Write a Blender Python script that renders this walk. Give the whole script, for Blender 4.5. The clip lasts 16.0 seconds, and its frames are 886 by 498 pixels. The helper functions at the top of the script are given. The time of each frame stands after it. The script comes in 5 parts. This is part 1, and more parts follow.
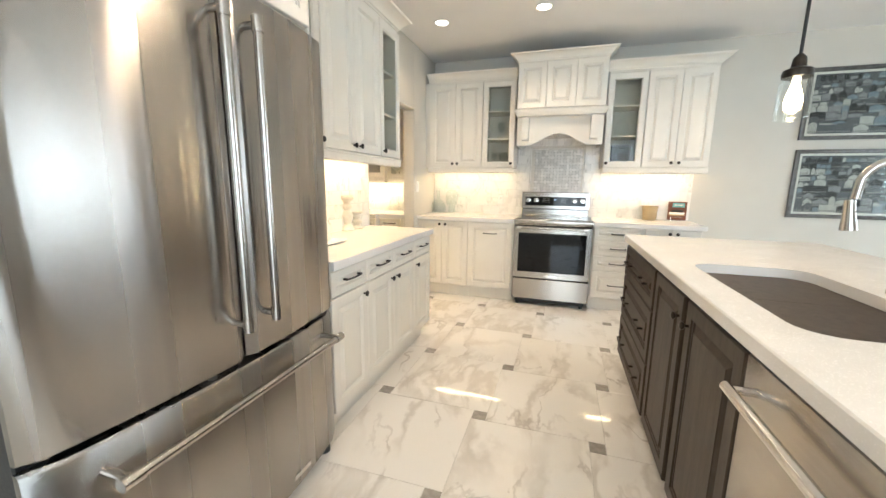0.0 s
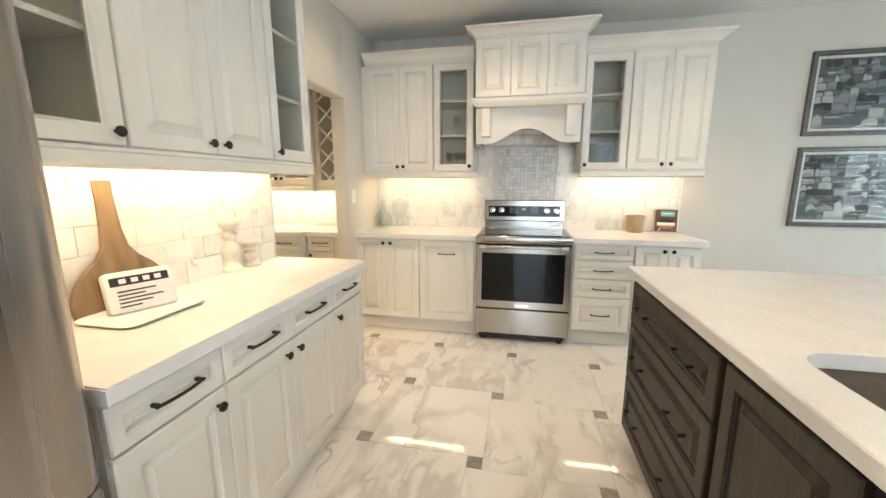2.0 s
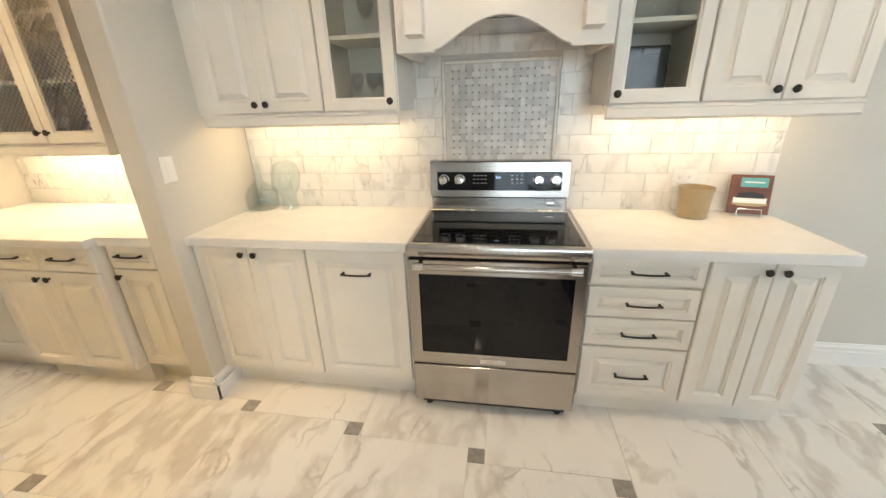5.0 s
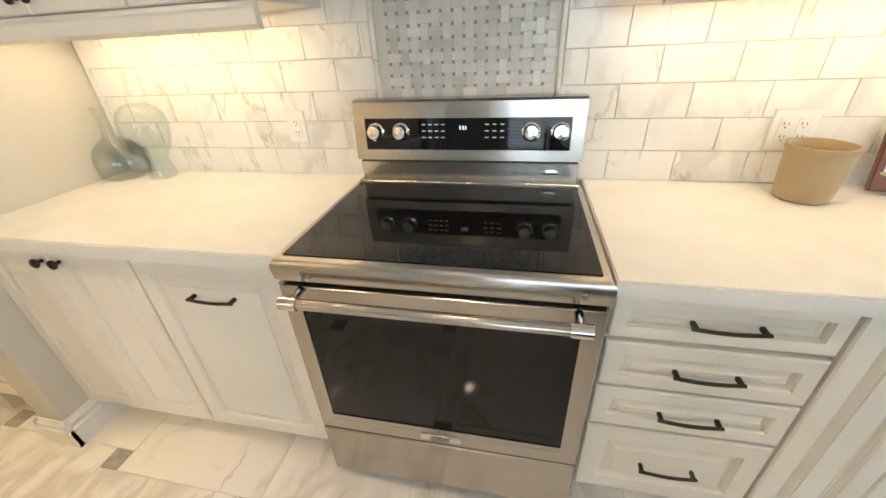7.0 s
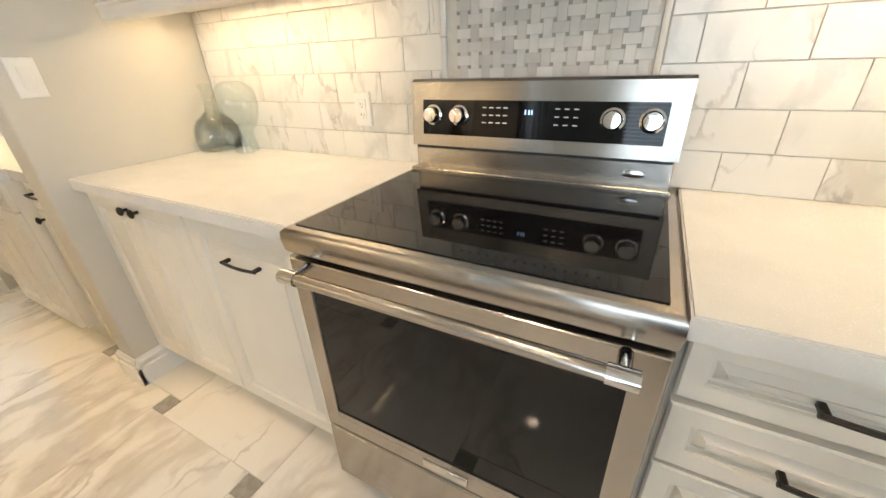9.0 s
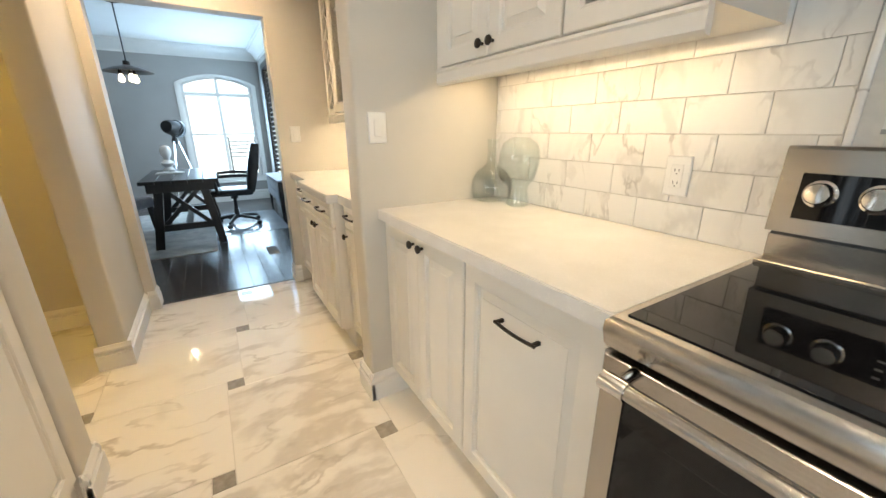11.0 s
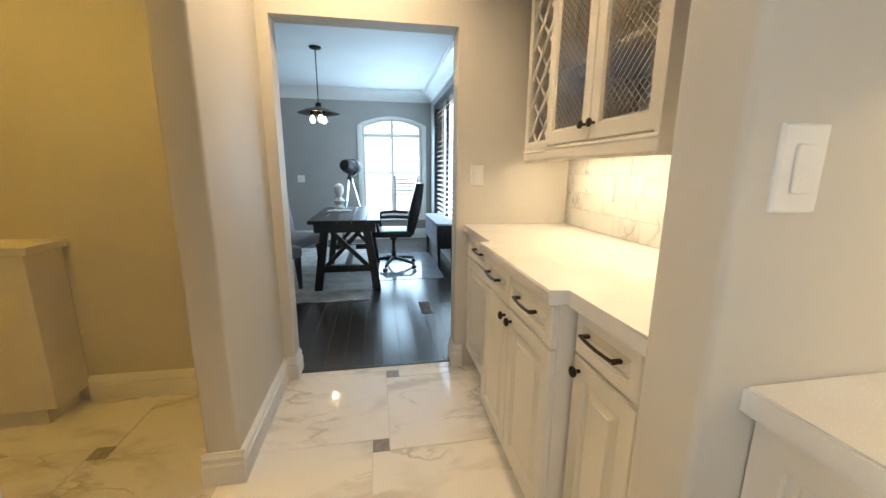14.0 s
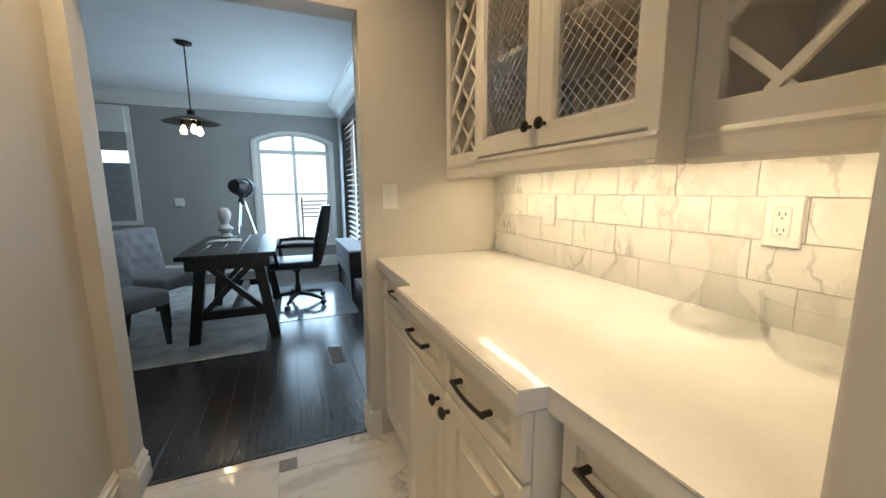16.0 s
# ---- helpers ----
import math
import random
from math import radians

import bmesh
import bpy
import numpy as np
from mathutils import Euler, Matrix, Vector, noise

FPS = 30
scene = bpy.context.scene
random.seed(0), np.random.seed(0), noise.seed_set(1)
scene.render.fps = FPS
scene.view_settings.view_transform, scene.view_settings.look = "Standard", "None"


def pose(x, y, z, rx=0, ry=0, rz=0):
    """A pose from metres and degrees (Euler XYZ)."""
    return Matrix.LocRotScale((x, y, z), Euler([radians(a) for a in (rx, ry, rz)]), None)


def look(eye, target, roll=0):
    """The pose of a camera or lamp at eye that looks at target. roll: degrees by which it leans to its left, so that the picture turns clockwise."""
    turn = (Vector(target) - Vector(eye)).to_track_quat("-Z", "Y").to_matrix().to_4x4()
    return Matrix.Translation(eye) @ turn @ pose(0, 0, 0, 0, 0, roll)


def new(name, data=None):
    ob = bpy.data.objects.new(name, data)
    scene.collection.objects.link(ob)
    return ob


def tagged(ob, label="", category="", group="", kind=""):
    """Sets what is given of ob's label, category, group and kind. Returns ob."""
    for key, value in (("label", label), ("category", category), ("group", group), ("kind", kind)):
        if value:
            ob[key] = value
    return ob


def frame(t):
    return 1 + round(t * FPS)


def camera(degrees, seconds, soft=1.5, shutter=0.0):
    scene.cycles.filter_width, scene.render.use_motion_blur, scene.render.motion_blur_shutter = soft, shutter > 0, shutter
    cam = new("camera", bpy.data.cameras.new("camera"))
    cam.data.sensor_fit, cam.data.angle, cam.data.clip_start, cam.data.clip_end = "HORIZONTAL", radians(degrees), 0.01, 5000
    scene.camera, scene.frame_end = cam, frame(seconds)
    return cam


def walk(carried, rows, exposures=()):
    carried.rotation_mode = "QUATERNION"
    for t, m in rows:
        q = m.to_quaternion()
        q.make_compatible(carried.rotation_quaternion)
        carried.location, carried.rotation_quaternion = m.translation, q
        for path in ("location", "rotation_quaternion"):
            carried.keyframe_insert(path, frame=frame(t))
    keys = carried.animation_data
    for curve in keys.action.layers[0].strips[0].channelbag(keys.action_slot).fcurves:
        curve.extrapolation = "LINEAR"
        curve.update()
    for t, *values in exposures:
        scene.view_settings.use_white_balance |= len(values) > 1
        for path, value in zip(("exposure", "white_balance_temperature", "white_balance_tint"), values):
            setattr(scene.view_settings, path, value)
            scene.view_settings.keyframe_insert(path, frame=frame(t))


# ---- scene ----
cam = camera(99.7, 16.0)
PATH = [
    (0, (0.069, -3.975, 1.285), (-0.516, -2.094, 0.938), 0.7),
    (0.5, (0.022, -3.796, 1.286), (-0.561, -1.914, 0.94), 0.2),
    (1, (-0.018, -3.6, 1.28), (-0.555, -1.703, 0.942), 0.1),
    (1.5, (-0.022, -3.351, 1.297), (-0.486, -1.434, 0.961), -0.0),
    (2, (-0.038, -3.106, 1.364), (-0.43, -1.177, 1.014), -0.1),
    (2.5, (-0.065, -2.848, 1.429), (-0.412, -0.91, 1.077), -0.3),
    (3, (-0.048, -2.59, 1.488), (-0.356, -0.651, 1.108), -0.4),
    (3.5, (-0.011, -2.32, 1.515), (-0.308, -0.388, 1.094), -0.4),
    (4, (-0.004, -2.024, 1.498), (-0.291, -0.111, 0.992), -0.5),
    (4.2, (-0.022, -1.923, 1.519), (-0.299, -0.023, 0.959), -0.7),
    (6.3, (0.131, -0.842, 1.422), (-0.207, 0.885, 0.473), -3.4),
    (6.5, (0.142, -0.774, 1.418), (-0.196, 0.933, 0.433), -3.1),
    (7, (0.192, -0.671, 1.372), (-0.189, 1.023, 0.379), -3.0),
    (7.5, (0.249, -0.604, 1.328), (-0.212, 1.077, 0.347), -2.9),
    (8, (0.299, -0.555, 1.285), (-0.277, 1.098, 0.319), -3.1),
    (8.2, (0.308, -0.546, 1.275), (-0.302, 1.096, 0.311), -2.8),
    (10.3, (0.181, -0.478, 1.22), (-1.212, 0.777, 0.524), -1.1),
    (10.5, (0.134, -0.505, 1.236), (-1.325, 0.684, 0.561), -0.8),
    (11, (-0.033, -0.56, 1.235), (-1.658, 0.435, 0.628), -0.3),
    (11.5, (-0.211, -0.642, 1.249), (-1.956, 0.163, 0.695), 0.6),
    (12, (-0.392, -0.664, 1.255), (-2.221, -0.036, 0.744), 0.5),
    (12.5, (-0.555, -0.642, 1.252), (-2.439, -0.169, 0.776), 0.7),
    (13, (-0.729, -0.577, 1.265), (-2.648, -0.246, 0.81), 0.4),
    (13.5, (-0.889, -0.555, 1.247), (-2.816, -0.247, 0.809), 0.3),
    (14, (-1.062, -0.533, 1.239), (-2.989, -0.19, 0.827), 0.4),
    (14.5, (-1.204, -0.493, 1.235), (-3.117, -0.053, 0.852), 0.4),
    (15, (-1.315, -0.437, 1.233), (-3.199, 0.133, 0.876), 0.2),
    (15.5, (-1.418, -0.397, 1.25), (-3.268, 0.281, 0.908), -0.2),
    (16, (-1.502, -0.4, 1.24), (-3.325, 0.362, 0.927), -0.3),
]
walk(cam, [(t, look(eye, target, roll)) for t, eye, target, roll in PATH],
     exposures=[(0, 0.05), (1, 0.0), (2, -0.15), (4, -0.2), (7, -0.25), (10.5, -0.22), (12, -0.58), (13.5, -0.55), (14.5, -0.58), (16, -1.02)])

# ---- world and light ----
scene.view_settings.exposure = 0.0
world = bpy.data.worlds.new("world")
scene.world = world
world.use_nodes = True
wn = world.node_tree.nodes
sky = wn.new("ShaderNodeTexSky")
sky.sky_type, sky.sun_disc = "NISHITA", False
sky.sun_elevation, sky.sun_rotation = radians(40), radians(200)
world.node_tree.links.new(sky.outputs[0], wn["Background"].inputs[0])
wn["Background"].inputs[1].default_value = 0.12
sun = new("sun", bpy.data.lights.new("sun", "SUN"))
sun.data.energy, sun.data.angle, sun.data.color = 2.0, radians(10), (1, 0.96, 0.9)
sun.matrix_world = look((0, 0, 10), (2.2, 6.5, 2))

BLUE = (0.46, 0.73, 1.0)
WARM, SOFT, DAY = (1.0, 0.74, 0.42), (1.0, 0.775, 0.55), (0.66, 0.84, 1.0)


def area(name, m, sx, sy, watts, color):
    d = bpy.data.lights.new(name, "AREA")
    d.shape, d.size, d.size_y, d.energy, d.color = "RECTANGLE", sx, sy, watts, color
    o = new(name, d)
    o.matrix_world = m
    return o


def bulb(name, at, watts, color, radius=0.03):
    d = bpy.data.lights.new(name, "POINT")
    d.energy, d.color, d.shadow_soft_size = watts, color, radius
    o = new(name, d)
    o.location = at
    return o


def spot(name, at, watts, color):
    d = bpy.data.lights.new(name, "SPOT")
    d.energy, d.color, d.shadow_soft_size, d.spot_size, d.spot_blend = watts, color, 0.05, radians(130), 0.7
    o = new(name, d)
    o.location = at
    return o


CEIL = 2.72
CANS = [(-1.06, -0.46), (-0.16, -0.53), (1.5, -0.6), (-0.3, -2.7), (1.5, -2.7), (-0.3, -4.3), (1.5, -4.3), (3.4, -2.7)]
for cx, cy in CANS:
    spot("can_lamp", (cx, cy, CEIL - 0.03), 15 if cx < -1 else 36, SOFT)
# strips under the wall cabinets
area("strip_lamp", pose(-0.96, 0.46, 1.462), 0.85, 0.03, 4.2, WARM)
area("strip_lamp", pose(0.94, 0.46, 1.462), 0.85, 0.03, 4.2, WARM)
area("strip_lamp", pose(-1.38, -1.83, 1.462), 0.03, 1.3, 7.5, WARM)
area("strip_lamp", pose(-2.4, 0.45, 1.33), 1.3, 0.03, 11.0, (1.0, 0.79, 0.50))
spot("pantry_can_lamp", (-2.75, -0.62, CEIL - 0.03), 125, (1.0, 0.72, 0.42))
spot("hall_can_lamp", (-2.35, -2.0, CEIL - 0.03), 80, (1.0, 0.60, 0.10))
# daylight in the window openings
area("window_light", pose(5.23, -1.9, 1.5, 0, 90, 0), 1.5, 2.5, 135, DAY)
# fill light at an assumed, unseen south window; brightens kitchen walls and ceiling
area("window_light", pose(1.5, -6.88, 1.4, 90, 0, 0), 3.2, 2.0, 100, DAY)
area("window_light", pose(-7.93, -0.23, 1.25, 0, -90, 0), 1.5, 1.0, 68, BLUE)
area("window_light", pose(-6.3, 0.445, 1.35, -90, 0, 0), 2.0, 1.6, 50, BLUE)

# ---- materials ----
MATS = {}


def nodes_of(name):
    m = bpy.data.materials.new(name)
    m.use_nodes = True
    MATS[name] = m
    nt = m.node_tree
    return m, nt.nodes, nt.links, nt.nodes["Principled BSDF"]


def ramp(n, stops):
    r = n.new("ShaderNodeValToRGB")
    el = r.color_ramp.elements
    while len(el) < len(stops):
        el.new(0.5)
    for e, (p, c) in zip(el, stops):
        e.position, e.color = p, (*c, 1)
    return r


def surface(name, c1, c2, rough=0.5, metal=0.0, scale=8.0, stretch=(1, 1, 1), bump=0.05, fine=120.0, coat=0.0, vary=0.0, spec=0.5, dist=0.002):
    """Two tones mixed by coarse noise, fine noise as relief and in the gloss."""
    m, n, l, b = nodes_of(name)
    co = n.new("ShaderNodeTexCoord")
    mp = n.new("ShaderNodeMapping")
    mp.inputs["Scale"].default_value = stretch
    l.new(co.outputs["Object"], mp.inputs[0])
    a = n.new("ShaderNodeTexNoise")
    a.inputs["Scale"].default_value, a.inputs["Detail"].default_value = scale, 6
    f = n.new("ShaderNodeTexNoise")
    f.inputs["Scale"].default_value, f.inputs["Detail"].default_value = fine, 3
    l.new(mp.outputs[0], a.inputs[0])
    l.new(mp.outputs[0], f.inputs[0])
    r = ramp(n, [(0.3, c1), (0.7, c2)])
    l.new(a.outputs[0], r.inputs[0])
    col = r.outputs[0]
    if vary:
        oi = n.new("ShaderNodeObjectInfo")
        hs = n.new("ShaderNodeHueSaturation")
        mr = n.new("ShaderNodeMapRange")
        mr.inputs[3].default_value, mr.inputs[4].default_value = 1 - vary, 1 + vary
        l.new(oi.outputs["Random"], mr.inputs[0])
        l.new(mr.outputs[0], hs.inputs["Value"])
        l.new(col, hs.inputs["Color"])
        col = hs.outputs[0]
    l.new(col, b.inputs["Base Color"])
    rr = n.new("ShaderNodeMapRange")
    rr.inputs[3].default_value, rr.inputs[4].default_value = max(0.02, rough * 0.8), min(1, rough * 1.2)
    l.new(f.outputs[0], rr.inputs[0])
    l.new(rr.outputs[0], b.inputs["Roughness"])
    b.inputs["Metallic"].default_value = metal
    b.inputs["Coat Weight"].default_value = coat
    b.inputs["Specular IOR Level"].default_value = spec
    if bump:
        bp = n.new("ShaderNodeBump")
        bp.inputs["Strength"].default_value, bp.inputs["Distance"].default_value = bump, dist
        l.new(f.outputs[0], bp.inputs["Height"])
        l.new(bp.outputs[0], b.inputs["Normal"])
    return m


def marble(name, base, vein, dark, rough, scale, seed, strength=1.0, broad=0.75, thin=0.8):
    """Polished marble with soft broad veins and thin dark ones, each piece cut from another place."""
    m, n, l, b = nodes_of(name)
    co = n.new("ShaderNodeTexCoord")
    oi = n.new("ShaderNodeObjectInfo")
    mu = n.new("ShaderNodeMath")
    mu.operation = "MULTIPLY"
    mu.inputs[1].default_value = seed
    l.new(oi.outputs["Random"], mu.inputs[0])
    ad = n.new("ShaderNodeVectorMath")
    l.new(co.outputs["Object"], ad.inputs[0])
    l.new(mu.outputs[0], ad.inputs[1])
    warp = n.new("ShaderNodeTexNoise")
    warp.inputs["Scale"].default_value, warp.inputs["Detail"].default_value = scale * 1.1, 5
    l.new(ad.outputs[0], warp.inputs[0])
    sc = n.new("ShaderNodeVectorMath")
    sc.operation = "SCALE"
    sc.inputs["Scale"].default_value = 0.55 / scale
    l.new(warp.outputs["Color"], sc.inputs[0])
    pos = n.new("ShaderNodeVectorMath")
    l.new(ad.outputs[0], pos.inputs[0])
    l.new(sc.outputs[0], pos.inputs[1])
    rot = n.new("ShaderNodeMapping")
    rot.inputs["Rotation"].default_value = (0.4, 0.3, 0.7)
    rot.inputs["Scale"].default_value = (1.25, 0.5, 1)
    l.new(pos.outputs[0], rot.inputs[0])

    def veins(s, lo, hi):
        v = n.new("ShaderNodeTexNoise")
        v.inputs["Scale"].default_value, v.inputs["Detail"].default_value, v.inputs["Roughness"].default_value = s, 5, 0.52
        l.new(rot.outputs[0], v.inputs[0])
        x = n.new("ShaderNodeMath")
        x.operation = "SUBTRACT"
        x.inputs[1].default_value = 0.5
        l.new(v.outputs[0], x.inputs[0])
        y = n.new("ShaderNodeMath")
        y.operation = "ABSOLUTE"
        l.new(x.outputs[0], y.inputs[0])
        z = n.new("ShaderNodeMapRange")
        z.interpolation_type = "SMOOTHSTEP"
        z.inputs[1].default_value, z.inputs[2].default_value = lo, hi
        z.inputs[3].default_value, z.inputs[4].default_value = strength, 0
        l.new(y.outputs[0], z.inputs[0])
        return z.outputs[0]

    def mix(fac, a, c):
        x = n.new("ShaderNodeMix")
        x.data_type = "RGBA"
        if isinstance(fac, float):
            x.inputs[0].default_value = fac
        else:
            l.new(fac, x.inputs[0])
        if isinstance(a, tuple):
            x.inputs[6].default_value = (*a, 1)
        else:
            l.new(a, x.inputs[6])
        x.inputs[7].default_value = (*c, 1)
        return x.outputs[2]

    def gate(src, s, lo, hi, gain):
        g = n.new("ShaderNodeTexNoise")
        g.inputs["Scale"].default_value = s
        l.new(ad.outputs[0], g.inputs[0])
        z = n.new("ShaderNodeMapRange")
        z.inputs[1].default_value, z.inputs[2].default_value, z.inputs[4].default_value = lo, hi, gain
        l.new(g.outputs[0], z.inputs[0])
        x = n.new("ShaderNodeMath")
        x.operation = "MULTIPLY"
        l.new(src, x.inputs[0])
        l.new(z.outputs[0], x.inputs[1])
        return x.outputs[0]

    c = mix(gate(veins(scale, 0.0, 0.060), scale * 1.1, 0.36, 0.58, broad), base, vein)
    c = mix(gate(veins(scale * 1.35, 0.0, 0.022), scale * 1.7, 0.45, 0.66, thin), c, dark)
    l.new(c, b.inputs["Base Color"])
    b.inputs["Roughness"].default_value = rough
    b.inputs["Coat Weight"].default_value = 0.15
    b.inputs["Coat Roughness"].default_value = 0.03
    return m


def clear(name, tint, low, high, rough=0.02):
    """Thin clear glass: see-through, with gloss that grows towards the rim."""
    m, n, l, b = nodes_of(name)
    t = n.new("ShaderNodeBsdfTransparent")
    t.inputs[0].default_value = (*tint, 1)
    g = n.new("ShaderNodeBsdfGlossy")
    g.inputs["Roughness"].default_value = rough
    lw = n.new("ShaderNodeLayerWeight")
    lw.inputs[0].default_value = 0.35
    pw = n.new("ShaderNodeMath")
    pw.operation = "POWER"
    pw.inputs[1].default_value = 3.0
    mr = n.new("ShaderNodeMapRange")
    mr.inputs[3].default_value, mr.inputs[4].default_value = low, high
    l.new(lw.outputs["Facing"], pw.inputs[0])
    l.new(pw.outputs[0], mr.inputs[0])
    x = n.new("ShaderNodeMixShader")
    l.new(mr.outputs[0], x.inputs[0])
    l.new(t.outputs[0], x.inputs[1])
    l.new(g.outputs[0], x.inputs[2])
    l.new(x.outputs[0], n["Material Output"].inputs[0])
    return m


def glow(name, color, strength):
    m, n, l, b = nodes_of(name)
    b.inputs["Base Color"].default_value = (*color, 1)
    b.inputs["Emission Color"].default_value = (*color, 1)
    b.inputs["Emission Strength"].default_value = strength
    return m


def steel(name, color, rough, stretch, bump=0.02, aniso=0.5, turn=0.0, fine=60.0, dist=0.0006):
    """Brushed metal: fine lines along one direction, highlights drawn out across them."""
    m = surface(name, tuple(c * 0.9 for c in color), color, rough, 1.0, 3.0, stretch, bump, fine, dist=dist)
    n, l = m.node_tree.nodes, m.node_tree.links
    b = n["Principled BSDF"]
    b.inputs["Anisotropic"].default_value, b.inputs["Anisotropic Rotation"].default_value = aniso, turn
    tg = n.new("ShaderNodeTangent")
    tg.direction_type, tg.axis = "RADIAL", "Z"
    l.new(tg.outputs[0], b.inputs["Tangent"])
    return m


PAINT = surface("cabinet_paint", (0.76, 0.72, 0.65), (0.80, 0.765, 0.695), 0.38, scale=5, bump=0.03, fine=90)
QUARTZ = surface("white_quartz", (0.73, 0.715, 0.685), (0.79, 0.775, 0.75), 0.26, scale=9, bump=0.0, fine=300, coat=0.2)
WALL = surface("wall_paint", (0.60, 0.565, 0.50), (0.63, 0.595, 0.53), 0.6, scale=3, bump=0.06, fine=220)
DINE = surface("dining_wall_paint", (0.36, 0.35, 0.33), (0.39, 0.38, 0.36), 0.6, scale=3, bump=0.05, fine=220)
CEILP = surface("ceiling_paint", (0.78, 0.77, 0.75), (0.81, 0.80, 0.78), 0.8, scale=3, bump=0.06, fine=200)
TRIM = surface("trim_paint", (0.80, 0.78, 0.74), (0.83, 0.81, 0.77), 0.35, scale=6, bump=0.02)
FLOORT = marble("floor_marble", (0.83, 0.80, 0.75), (0.47, 0.42, 0.36), (0.40, 0.35, 0.30), 0.06, 2.0, 37.0, 1.0, 0.52, 0.60)
DOTM = surface("grey_inset_tile", (0.26, 0.24, 0.21), (0.38, 0.355, 0.315), 0.2, scale=30, vary=0.2, bump=0.0)
GROUT = surface("grout", (0.62, 0.59, 0.54), (0.68, 0.65, 0.60), 0.8, scale=40)
SPLASH = marble("splash_marble", (0.84, 0.82, 0.78), (0.62, 0.60, 0.57), (0.38, 0.35, 0.32), 0.14, 3.2, 23.0, 0.8)
WEAVE = surface("weave_marble", (0.60, 0.59, 0.57), (0.74, 0.73, 0.71), 0.25, scale=14, bump=0.0)
WEAVED = surface("weave_dot", (0.27, 0.265, 0.26), (0.42, 0.41, 0.40), 0.25, scale=60, bump=0.0)
STEEL = steel("brushed_steel", (0.50, 0.465, 0.425), 0.21, (1, 1, 60), 0.0, 0.7, 0.25)
STEELV = steel("fridge_steel", (0.43, 0.403, 0.373), 0.27, (9, 9, 0.05), 0.5, 0.96, 0.25, 1.0, 0.008)
CHROME = surface("polished_steel", (0.72, 0.70, 0.68), (0.78, 0.76, 0.74), 0.10, 1.0, bump=0.0)
BLACKG = surface("black_glass", (0.005, 0.005, 0.006), (0.008, 0.008, 0.009), 0.03, scale=3, bump=0.0, spec=0.3)
BLACK = surface("black_plastic", (0.012, 0.012, 0.012), (0.02, 0.02, 0.02), 0.4, bump=0.02)
BRONZE = surface("dark_bronze", (0.030, 0.025, 0.021), (0.055, 0.046, 0.038), 0.35, 0.8, 40)
ISLAND = surface("island_stain", (0.032, 0.022, 0.016), (0.060, 0.044, 0.033), 0.45, scale=6, stretch=(6, 6, 0.6), bump=0.08, fine=60, spec=0.3)
PLANKM = surface("dark_oak_floor", (0.018, 0.014, 0.013), (0.045, 0.036, 0.032), 0.22, scale=5, stretch=(0.7, 9, 1), bump=0.10, fine=30, vary=0.25)
BLACKW = surface("black_wood", (0.012, 0.010, 0.010), (0.028, 0.024, 0.022), 0.35, scale=6, stretch=(1, 8, 1), bump=0.1, fine=40)
LEATHER = surface("black_leather", (0.012, 0.012, 0.013), (0.022, 0.022, 0.024), 0.38, scale=20, bump=0.2, fine=160)
FABRIC = surface("grey_fabric", (0.25, 0.26, 0.28), (0.32, 0.33, 0.35), 0.9, scale=20, bump=0.3, fine=400)
RUGM = surface("faded_rug", (0.30, 0.30, 0.29), (0.52, 0.51, 0.48), 0.95, scale=7, bump=0.3, fine=250)
PLASTER = surface("white_plaster", (0.70, 0.68, 0.65), (0.78, 0.76, 0.73), 0.7, scale=15)
WHITEP = surface("white_plastic", (0.80, 0.79, 0.76), (0.83, 0.82, 0.79), 0.3, scale=10, bump=0.0)
BLOWN = clear("blown_clear_glass", (0.994, 0.997, 0.995), 0.025, 0.55)
BLOWNG = clear("blown_green_glass", (0.975, 0.993, 0.987), 0.035, 0.6)
PANE = clear("clear_pane", (0.93, 0.94, 0.92), 0.02, 0.22)
CLEARG = clear("clear_glass", (0.975, 0.985, 0.98), 0.03, 0.75)
GREENG = clear("green_glass", (0.925, 0.972, 0.955), 0.04, 0.8)
BULBG = glow("bulb_glow", (1.0, 0.78, 0.48), 14)
CANG = glow("can_glow", (1.0, 0.93, 0.82), 9)

nt = WEAVE.node_tree
geo, hsv, rng = nt.nodes.new("ShaderNodeNewGeometry"), nt.nodes.new("ShaderNodeHueSaturation"), nt.nodes.new("ShaderNodeMapRange")
rng.inputs[3].default_value, rng.inputs[4].default_value = 0.82, 1.15
nt.links.new(geo.outputs["Random Per Island"], rng.inputs[0])
nt.links.new(rng.outputs[0], hsv.inputs["Value"])
link = nt.nodes["Principled BSDF"].inputs["Base Color"].links[0]
nt.links.new(link.from_socket, hsv.inputs["Color"])
nt.links.new(hsv.outputs[0], nt.nodes["Principled BSDF"].inputs["Base Color"])

# ---- building helpers ----
XF = Matrix()
BASES = {}


def box(bm, x0, y0, z0, x1, y1, z1, bevel=0.0, seg=1):
    lo, hi = Vector((min(x0, x1), min(y0, y1), min(z0, z1))), Vector((max(x0, x1), max(y0, y1), max(z0, z1)))
    g = bmesh.ops.create_cube(bm, size=1, matrix=Matrix.LocRotScale((lo + hi) / 2, None, hi - lo))
    if bevel:
        es = {e for v in g["verts"] for e in v.link_edges}
        bmesh.ops.bevel(bm, geom=list(es), offset=bevel, segments=seg, affect="EDGES", profile=0.5)
    return bm


def slab(x0, y0, z0, x1, y1, z1, bevel=0.0, seg=1):
    return box(bmesh.new(), x0, y0, z0, x1, y1, z1, bevel, seg)


